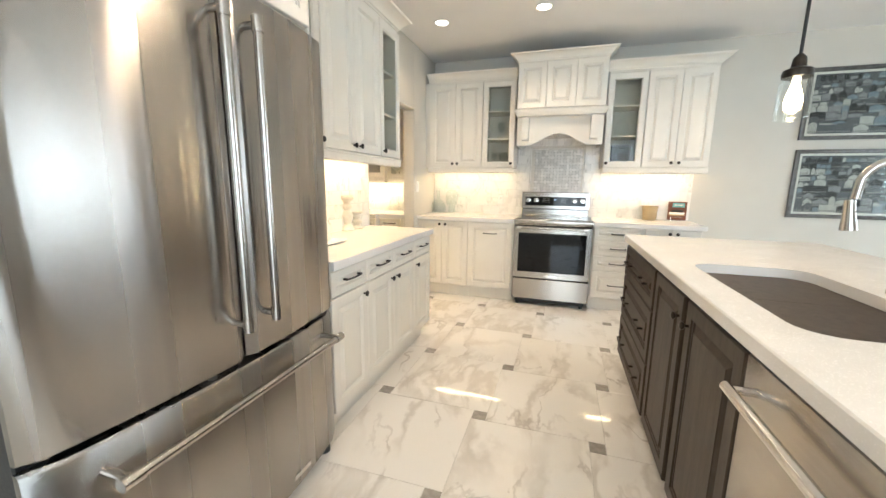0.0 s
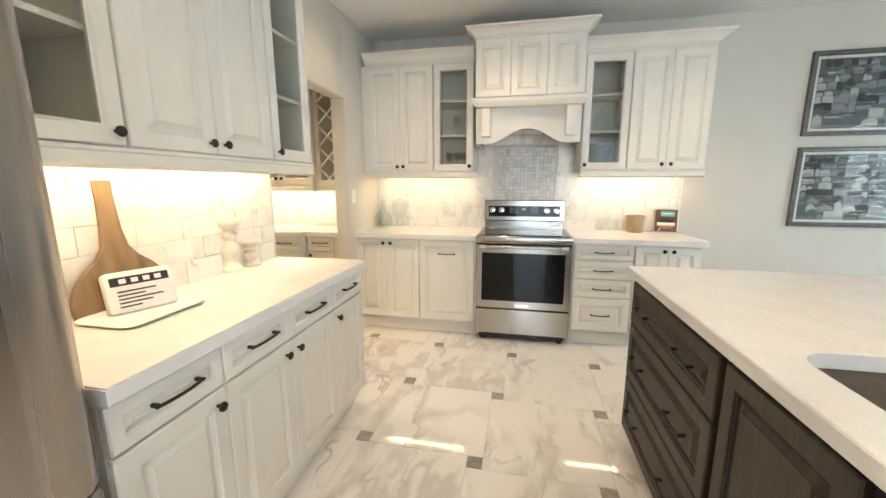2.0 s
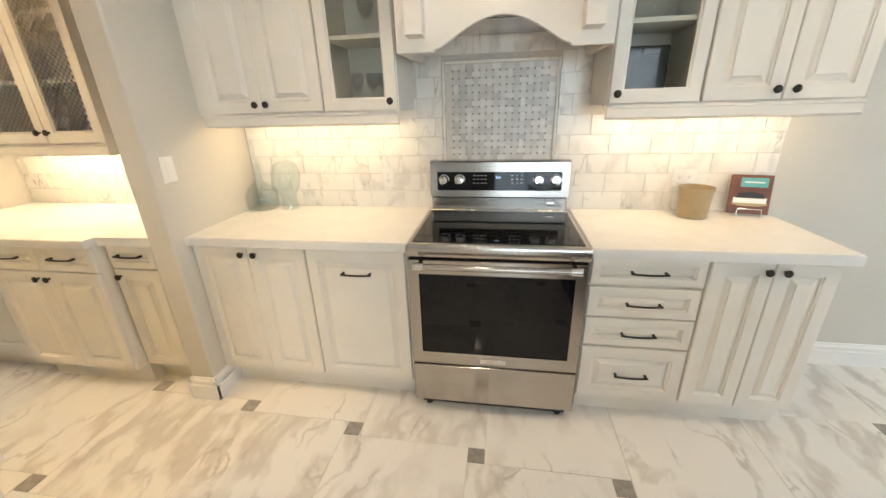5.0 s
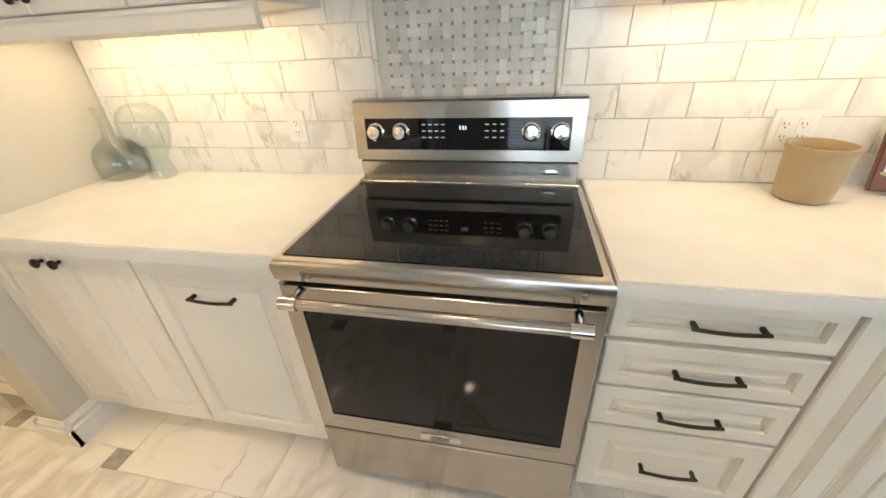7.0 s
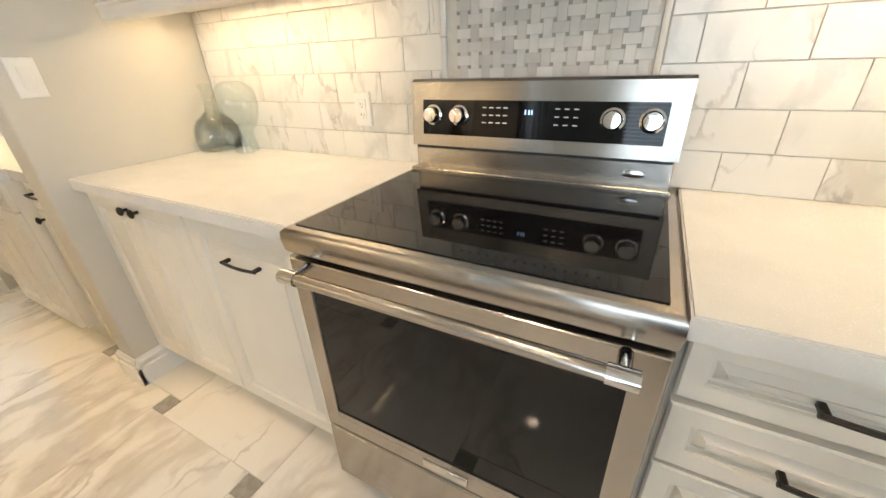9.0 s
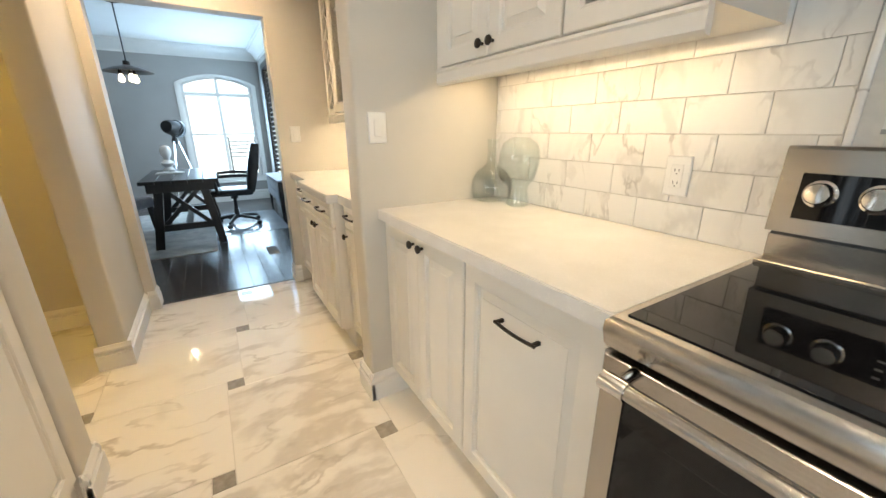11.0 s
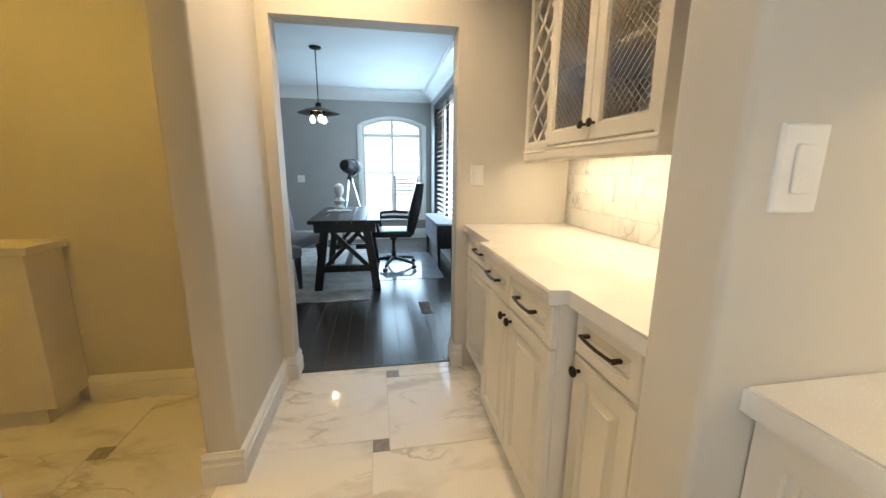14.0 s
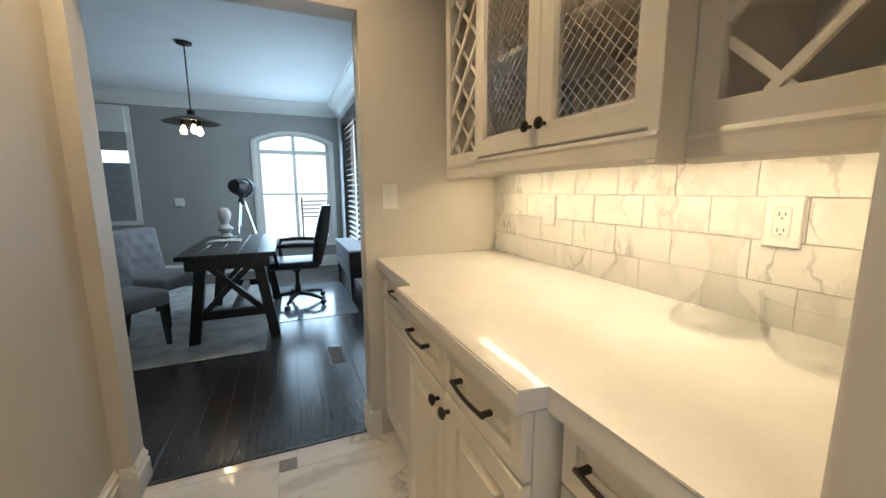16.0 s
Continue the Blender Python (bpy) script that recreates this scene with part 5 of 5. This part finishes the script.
picture(2.225, 0.992, 3.30, 1.645, 8, "grey-framed black and white photograph of old house fronts")

t = thing("kitchen_faucet", (1.13, -2.42, ICT), "brushed steel pull-down kitchen faucet beside the sink", "faucet")
part("base", lathe(bmesh.new(), [(0.028, ICT), (0.028, ICT + 0.012), (0.022, ICT + 0.02), (0.021, ICT + 0.09), (0.014, ICT + 0.10)], Matrix.Translation((1.13, -2.42, 0)), 18), STEEL, t)
part("neck", tube(bmesh.new(), [(1.13, -2.42, ICT + 0.09), (1.13, -2.42, 1.26)] + [(1.13 - 0.075 + 0.075 * math.cos(a), -2.42 + 0.01 * (1 - math.cos(a)), 1.26 + 0.11 * math.sin(a)) for a in [math.pi * i / 12 for i in range(1, 11)]] + [(0.985, -2.40, 1.25)], 0.0125, 12), STEEL, t)
part("spray_head", lathe(bmesh.new(), [(0.014, 0.10), (0.016, 0.06), (0.022, 0.01), (0.023, 0.0), (0.004, 0.0)], Matrix.Translation((0.983, -2.40, 1.148)) @ pose(0, 0, 0, 0, -6, 0), 16), STEEL, t)
part("lever", tube(bmesh.new(), [(1.13, -2.44, ICT + 0.06), (1.13, -2.50, ICT + 0.075), (1.13, -2.54, ICT + 0.10)], 0.007, 8), STEEL, t)
part("spray_button", slab(0.962, -2.407, 1.185, 0.970, -2.393, 1.215, 0.003), BLACK, t)

t = thing("bar_stool", (1.95, -1.15, 0), "dark upholstered bar stool behind the island", "stool")
part("seat", slab(1.78, -1.33, 0.60, 2.14, -0.97, 0.67, 0.02, 2), LEATHER, t)
part("backrest", slab(2.08, -1.33, 0.74, 2.13, -0.97, 1.02, 0.015, 2), LEATHER, t)
for x in (1.80, 2.12):
    for y in (-1.31, -0.99):
        part("leg", slab(x - 0.016, y - 0.016, 0.0, x + 0.016, y + 0.016, 0.60 if x < 2 else 0.75, 0.002), BLACKW, t)
for y in (-1.31, -0.99):
    part("foot_rail", slab(1.815, y - 0.01, 0.20, 2.105, y + 0.01, 0.225), BLACKW, t)

# glass bottle and glass head vase
prof = [(0.002, 0.9215), (0.066, 0.921), (0.078, 0.926), (0.086, 0.95), (0.088, 0.985), (0.082, 1.02), (0.064, 1.05), (0.038, 1.07), (0.021, 1.085), (0.017, 1.10), (0.016, 1.175), (0.020, 1.18), (0.021, 1.195)]
blown("glass_bottle", lathe(bmesh.new(), prof, Matrix.Translation((-1.405, 0.545, 0)), 28, False), BLOWNG, "pale green glass demijohn bottle on the counter", "bottle")
prof = [(0.002, 0.9215), (0.050, 0.921), (0.056, 0.926), (0.052, 0.955), (0.044, 0.985), (0.046, 1.01), (0.062, 1.035), (0.076, 1.075), (0.084, 1.115), (0.082, 1.15), (0.068, 1.18), (0.045, 1.195), (0.03, 1.20)]
bm = lathe(bmesh.new(), prof, None, 28, False)
for v in bm.verts:
    if 0.99 < v.co.z < 1.12 and v.co.y < 0:
        v.co.y -= 0.022 * math.exp(-(v.co.x / 0.022) ** 2) * math.exp(-((v.co.z - 1.06) / 0.03) ** 2) + 0.012 * math.exp(-((v.co.z - 1.02) / 0.012) ** 2)
    if v.co.z > 1.03:
        v.co.y *= 1.18
bm.transform(Matrix.Translation((-1.245, 0.55, 0)) @ pose(0, 0, 0, 0, 0, -35))
mid = sum((v.co for v in bm.verts), Vector()) / len(bm.verts)
for v in bm.verts:
    v.co.x, v.co.y = mid.x + 0.015 + (v.co.x - mid.x) * 0.8, mid.y + (v.co.y - mid.y) * 0.8
blown("glass_head_vase", bm, BLOWNG, "pale green glass head-shaped vase", "vase")

crockm = surface("tan_stoneware", (0.36, 0.27, 0.15), (0.44, 0.34, 0.20), 0.3, scale=9, bump=0.08, fine=50)
prof = [(0.060, 0.921), (0.066, 0.925), (0.070, 0.96), (0.075, 1.05), (0.080, 1.062), (0.079, 1.072), (0.073, 1.072), (0.067, 1.05), (0.06, 0.94), (0.002, 0.935)]
single("stoneware_crock", lathe(bmesh.new(), prof, Matrix.Translation((0.985, 0.515, 0)), 28), crockm, "tan stoneware crock on the counter", "crock")

XF = Matrix.Translation((1.245, 0.53, CT)) @ pose(0, 0, 0, -14, 0, -14)
t = thing("cookbook", (0, 0, 0), "cookbook with cake cover on a wire stand", "book")
coverm = surface("cover_brown", (0.10, 0.030, 0.014), (0.18, 0.06, 0.028), 0.3, scale=9, bump=0.0)
part("cover", slab(-0.085, -0.012, 0.012, 0.085, 0.012, 0.205, 0.003), coverm, t, "dark red-brown cover")
part("title_panel", slab(-0.045, -0.0135, 0.145, 0.065, -0.0122, 0.190), surface("teal_ink", (0.10, 0.36, 0.38), (0.13, 0.42, 0.43), 0.4, bump=0.0), t, "teal title panel")
part("title_bar", slab(-0.03, -0.0142, 0.165, 0.05, -0.0136, 0.172), WHITEP, t)
part("cake_plate", prism(bmesh.new(), [(0.075 * math.cos(a), 0.062 + 0.012 * math.sin(a)) for a in [2 * math.pi * i / 20 for i in range(20)]], "y", -0.0134, -0.0124), crockm, t)
part("cake_cream", prism(bmesh.new(), [(-0.068, 0.066), (0.068, 0.066), (0.068, 0.092), (-0.068, 0.092)], "y", -0.0140, -0.0128), WHITEP, t)
part("cake_berries", prism(bmesh.new(), [(-0.06, 0.090), (0.06, 0.090), (0.052, 0.112), (0.0, 0.122), (-0.05, 0.113)], "y", -0.0146, -0.0130), BLACK, t)
part("wire_stand", tube(bmesh.new(), [(-0.05, 0.05, 0.0), (-0.05, -0.035, 0.004), (-0.05, -0.035, 0.035), (0.05, -0.035, 0.035), (0.05, -0.035, 0.004), (0.05, 0.05, 0.0)], 0.0025, 6), CHROME, t, "bent silver wire stand")
XF = Matrix()

# things on the west counter
candm = surface("cream_turned_wood", (0.66, 0.60, 0.50), (0.76, 0.71, 0.62), 0.45, scale=20)
for cy, s in ((-1.49, 1.0), (-1.355, 0.52)):
    z = lambda a: 0.921 + a * s
    prof = [(0.052, z(0)), (0.055, z(0.012)), (0.044, z(0.03)), (0.030, z(0.045)), (0.028, z(0.06)), (0.036, z(0.075)), (0.046, z(0.10)), (0.046, z(0.12)), (0.034, z(0.14)), (0.024, z(0.155)), (0.038, z(0.172)), (0.040, z(0.185)), (0.026, z(0.205)), (0.030, z(0.22)), (0.054, z(0.238)), (0.058, z(0.25)), (0.056, z(0.265)), (0.002, z(0.265))]
    single("candlestick", lathe(bmesh.new(), prof, Matrix.Translation((-1.47, cy, 0)), 24), candm, "tall cream turned candlestick by the splash" if s == 1 else "short cream turned candlestick by the splash", "candlestick", "cream candlesticks")
boardm = surface("board_wood", (0.17, 0.105, 0.055), (0.30, 0.20, 0.11), 0.5, scale=6, stretch=(4, 4, 0.5), bump=0.08, fine=50)
XF = pose(-1.437, -2.04, 0.921, 0, 0, 90) @ pose(0, 0, 0, -7, 0, 0)
half = [(0.17, 0.0), (0.172, 0.05), (0.155, 0.10), (0.115, 0.145), (0.07, 0.18), (0.042, 0.22), (0.032, 0.28), (0.03, 0.40), (0.034, 0.45), (0.018, 0.475)]
out = half + [(-a, b) for a, b in half[::-1]]
single("cutting_board", prism(bmesh.new(), out, "y", -0.011, 0.011), boardm, "brown wooden paddle board leaning on the splash", "cutting board")
XF = pose(-1.33, -2.07, 0.921, 0, 0, 68) @ pose(0, 0, 0, -18, 0, 0)
t = thing("printed_box", (0, 0, 0), "white packet with black print on the counter", "packet")
part("body", slab(-0.10, -0.025, 0.001, 0.10, 0.025, 0.145, 0.012, 2), WHITEP, t)
part("label_band", slab(-0.085, -0.0265, 0.095, 0.085, -0.0252, 0.125), BLACK, t)
for i in range(5):
    part("print_bar", slab(-0.07, -0.0265, 0.02 + i * 0.013, -0.07 + 0.06 + 0.017 * (i * 7 % 5), -0.0252, 0.025 + i * 0.013), BLACK, t)
for i in range(4):
    part("print_letter", slab(-0.06 + i * 0.034, -0.0275, 0.102, -0.04 + i * 0.034, -0.0266, 0.118), WHITEP, t)
XF = Matrix()
single("serving_tray", rings(bmesh.new(), [rounded(-1.42 + i, -2.25 + i, -1.18 - i, -1.93 - i, 0.04, 4, z) for i, z in ((0.012, 0.921), (0.0, 0.931), (0.004, 0.934), (0.016, 0.925))]), WHITEP, "white rectangular serving dish on the counter", "tray")

# pantry glass
prof = [(0.002, 0.9215), (0.075, 0.921), (0.092, 0.924), (0.090, 0.94), (0.060, 0.975), (0.030, 1.01), (0.022, 1.05), (0.022, 1.10), (0.040, 1.135), (0.042, 1.14)]
blown("glass_decanter", lathe(bmesh.new(), prof, Matrix.Translation((-2.03, 0.515, 0)), 28, False), BLOWN, "clear glass decanter on the pantry counter", "decanter")
prof = [(0.002, 0.9215), (0.07, 0.921), (0.09, 0.925), (0.108, 0.95), (0.118, 0.99), (0.122, 1.035), (0.125, 1.04)]
blown("glass_bowl", lathe(bmesh.new(), prof, Matrix.Translation((-1.805, 0.505, 0)), 32, False), BLOWN, "clear glass bowl on the pantry counter", "bowl")


def wine_glass(x, y, z, s=1.0):
    prof = [(0.032, 0), (0.032, 0.003), (0.004, 0.008), (0.0035, 0.075), (0.02, 0.09), (0.036, 0.12), (0.037, 0.15), (0.031, 0.185), (0.029, 0.185), (0.034, 0.15), (0.033, 0.12), (0.01, 0.095)]
    return single("wine_glass", lathe(bmesh.new(), [(r * s, z + h * s) for r, h in prof], Matrix.Translation((x, y, 0)), 18), CLEARG, "clear stemmed wine glass in the cabinet", "glass", "wine glasses")


for gx in (-0.70, -0.62, -0.56):
    wine_glass(gx, 0.46, 1.493, 0.8)
wine_glass(-0.63, 0.47, 1.788, 1.0)
prof = [(0.05, 1.788), (0.055, 1.79), (0.068, 1.83), (0.066, 1.89), (0.045, 1.94), (0.018, 1.96), (0.014, 1.99), (0.02, 2.0)]
single("glass_cloche", lathe(bmesh.new(), prof, Matrix.Translation((0.63, 0.47, 0)), 24, False), CLEARG, "clear glass jar in the cabinet", "jar")
t = thing("coffee_maker", (0.635, 0.47, 1.493), "black small coffee maker behind the glass door", "appliance")
part("body", slab(0.55, 0.42, 1.493, 0.72, 0.56, 1.70, 0.01, 2), BLACK, t)
part("drip_tray", slab(0.56, 0.37, 1.493, 0.71, 0.419, 1.505, 0.003), CHROME, t)
part("spout", slab(0.60, 0.39, 1.66, 0.67, 0.419, 1.69, 0.004), BLACK, t)

# ---- tiles and planks ----
L, S, J = 0.6125, 0.0785, 0.0016       # large tile, inset, half a joint
V1, V2 = Vector((L, -S)), Vector((S, L))
ORG = Vector((-0.056, -0.246))       # middle of one inset


def tile_mesh(x0, y0, x1, y1, mat, th=0.006, r=0.0008):
    bm = rings(bmesh.new(), [[(x0 + i, y0 + i, z), (x1 - i, y0 + i, z), (x1 - i, y1 - i, z), (x0 + i, y1 - i, z)] for i, z in ((0, -th), (0, -r), (r, 0))])
    return mesh_of(bm, mat, 0, Matrix())


def piece(name, me, at, parent):
    o = new(name, me)
    o.parent = parent
    o.location = at
    return o


# an inset's upper edge and right edge meet the two large tiles of its cell
big = tile_mesh(-L / 2 + J, -L / 2 + J, L / 2 - J, L / 2 - J, FLOORT)
dot = tile_mesh(-S / 2 + J, -S / 2 + J, S / 2 - J, S / 2 - J, DOTM)


def inside(x, y, pad):
    return (WX - 0.1 - pad < x < 3.2 and -5.6 < y < NY + pad) or (PX - 0.06 - pad < x < WX and -3.6 - pad < y < NY + pad)


cuts = {}


def cut_piece(name, me_full, x, y, h, mat):
    """A piece, trimmed where it would run past the walls."""
    x0, x1, y0, y1 = x - h, x + h, y - h, y + h
    xa, ya, yb = max(x0, PX - 0.055), max(y0, -5.7), min(y1, NY - 0.002)
    if xa > x0 + 0.001 or yb < y1 - 0.001:
        if x1 - xa < 0.01 or yb - ya < 0.01:
            return
        me_full = tile_mesh(xa - x, ya - y, x1 - x, yb - y, mat)
    piece(name, me_full, (x, y, 0.0), floor)


for i in range(-8, 8):
    for j in range(-10, 4):
        c = ORG + V1 * i + V2 * j
        t2 = c + Vector((S / 2 + L / 2, L / 2 - S / 2))       # large tile to the inset's upper right
        if inside(t2.x, t2.y, 0.3):
            cut_piece("floor_tile", big, t2.x, t2.y, L / 2 - J, FLOORT)
        if inside(c.x, c.y, 0.05):
            cut_piece("inset_tile", dot, c.x, c.y, S / 2 - J, DOTM)

# dark planks of the dining room
PW = 0.125
rnd = random.Random(5)
lens = (0.9, 1.2, 1.5)
plank = {q: tile_mesh(0.001, 0.001, q - 0.001, PW - 0.001, PLANKM, 0.004, 0.0012) for q in lens}
y = DS
while y < DN - 0.01:
    x = DW + rnd.uniform(-0.8, 0)
    while x < PX - 0.07:
        q = rnd.choice(lens)
        a, b, w = max(x, DW), min(x + q, PX - 0.062), min(PW, DN - y)
        if b - a > 0.03:
            if y > -2.6 and b - a == q and w == PW:
                piece("plank", plank[q], (x, y, 0.0), floor_d)
            else:
                piece("plank", tile_mesh(0.001, 0.001, b - a - 0.001, w - 0.001, PLANKM, 0.004, 0.0012), (a, y, 0.0), floor_d)
        x += q
    y += PW
single("threshold_strip", slab(PX - 0.075, DD0, -0.002, PX - 0.05, DD1, 0.004, 0.002), BLACKW, "dark wooden strip in the doorway", "threshold", "", "structure")

# marble splash in running bond
TW, TH, G = 0.2032, 0.1, 0.0011
splash_full = tile_mesh(G, G, TW - G, TH - G, SPLASH, 0.008, 0.0008)


def splash(name, m, u0, u1, z0, z1, shift, label, holes=()):
    """Rows of marble tiles facing local -y."""
    global XF
    XF = m
    back = struct(name, slab(u0, -0.004, z0, u1, -0.0005, z1), GROUT, label, "backsplash")
    XF = Matrix()
    row, z = 0, z0
    while z < z1 - 0.012:
        h = min(TH, z1 - z)
        u = u0 - ((shift + 0.5 * (row % 2)) % 1) * TW
        while u < u1 - 0.004:
            a, b = max(u, u0), min(u + TW, u1)
            spans = [(a, b)]
            for hu0, hz0, hu1, hz1 in holes:
                if z + h / 2 > hz0 and z + h / 2 < hz1:
                    nxt = []
                    for p, q in spans:
                        if q <= hu0 or p >= hu1:
                            nxt.append((p, q))
                        else:
                            nxt += [(p, hu0)] * (p < hu0) + [(hu1, q)] * (q > hu1)
                    spans = nxt
            for p, q in spans:
                if q - p < 0.006:
                    continue
                full = abs(q - p - TW) < 1e-6 and abs(h - TH) < 1e-6
                me = splash_full if full else tile_mesh(G, G, q - p - G, h - G, SPLASH, 0.008, 0.0008)
                o = new("splash_tile", me)
                o.parent = back
                o.matrix_basis = m @ pose(p, -0.0085, z, 90, 0, 0)
            u += TW
        z += TH
        row += 1
    return back


MN = Matrix.Translation((0, NY, 0))
splash("backsplash_north", MN, WX + 0.001, 1.388, CT, 1.90, 0.35, "polished white marble tiles in running bond", holes=((-0.302, 1.18, 0.302, 1.70), (-1.6, 1.50, -0.44, 2.0), (0.45, 1.50, 1.5, 2.0)))
splash("backsplash_west", pose(WX, 0, 0, 0, 0, 90), -2.53, -1.118, CT, 1.475, 0.1, "polished white marble tiles in running bond")
splash("backsplash_pantry", MN, PX + 0.001, WX2 - 0.001, CT, 1.35, 0.6, "polished white marble tiles in running bond")

# basket-weave panel over the range
wp = thing("weave_panel", (0, NY, 1.2), "grey marble basket-weave panel in pencil trim", "mosaic")
XF = MN
part("backing", slab(-0.283, -0.0108, 1.18, 0.283, -0.0045, 1.678), GROUT, wp)
for a, b, c, d in ((-0.30, 1.18, -0.283, 1.695), (0.283, 1.18, 0.30, 1.695), (-0.283, 1.678, 0.283, 1.695)):
    part("pencil_trim", slab(a, -0.018, b, c, -0.0045, d, 0.005, 2), SPLASH, wp)
P, Q = 0.0348, 0.0092                 # pitch of the weave, side of a dot
long_bm, dot_bm = bmesh.new(), bmesh.new()
rnd = random.Random(11)
for i in range(-8, 9):
    for j in range(0, 15):
        u, z = i * P, 1.192 + j * P
        if abs(u) > 0.278 or z > 1.672:
            continue
        q = Q / 2
        rings(dot_bm, [rect(u - q, z - q, u + q, z + q, k, y) for k, y in ((0, -0.006), (0, -0.0115), (0.0006, -0.012))])
        # one bar over the dot's right gap, alternately lying and standing
        cu, cz = u + P / 2, z + P / 2
        if (i + j) % 2 == 0:
            a0, a1, b0, b1 = cu - (P + Q) / 2 + 0.0004, cu + (P + Q) / 2 - 0.0004, cz - (P - Q) / 2 + 0.0004, cz + (P - Q) / 2 - 0.0004
        else:
            a0, a1, b0, b1 = cu - (P - Q) / 2 + 0.0004, cu + (P - Q) / 2 - 0.0004, cz - (P + Q) / 2 + 0.0004, cz + (P + Q) / 2 - 0.0004
        a0, a1, b0, b1 = max(a0, -0.282), min(a1, 0.282), max(b0, 1.181), min(b1, 1.677)
        if a1 - a0 > 0.004 and b1 - b0 > 0.004:
            rings(long_bm, [rect(a0, b0, a1, b1, k, y) for k, y in ((0, -0.006), (0, -0.0115), (0.0006, -0.0122))])
tagged(part("weave_tiles", long_bm, WEAVE, wp, "pale grey marble bars", 0), kind="stuff")
tagged(part("weave_dots", dot_bm, WEAVED, wp, "small dark marble dots", 0), kind="stuff")
XF = Matrix()
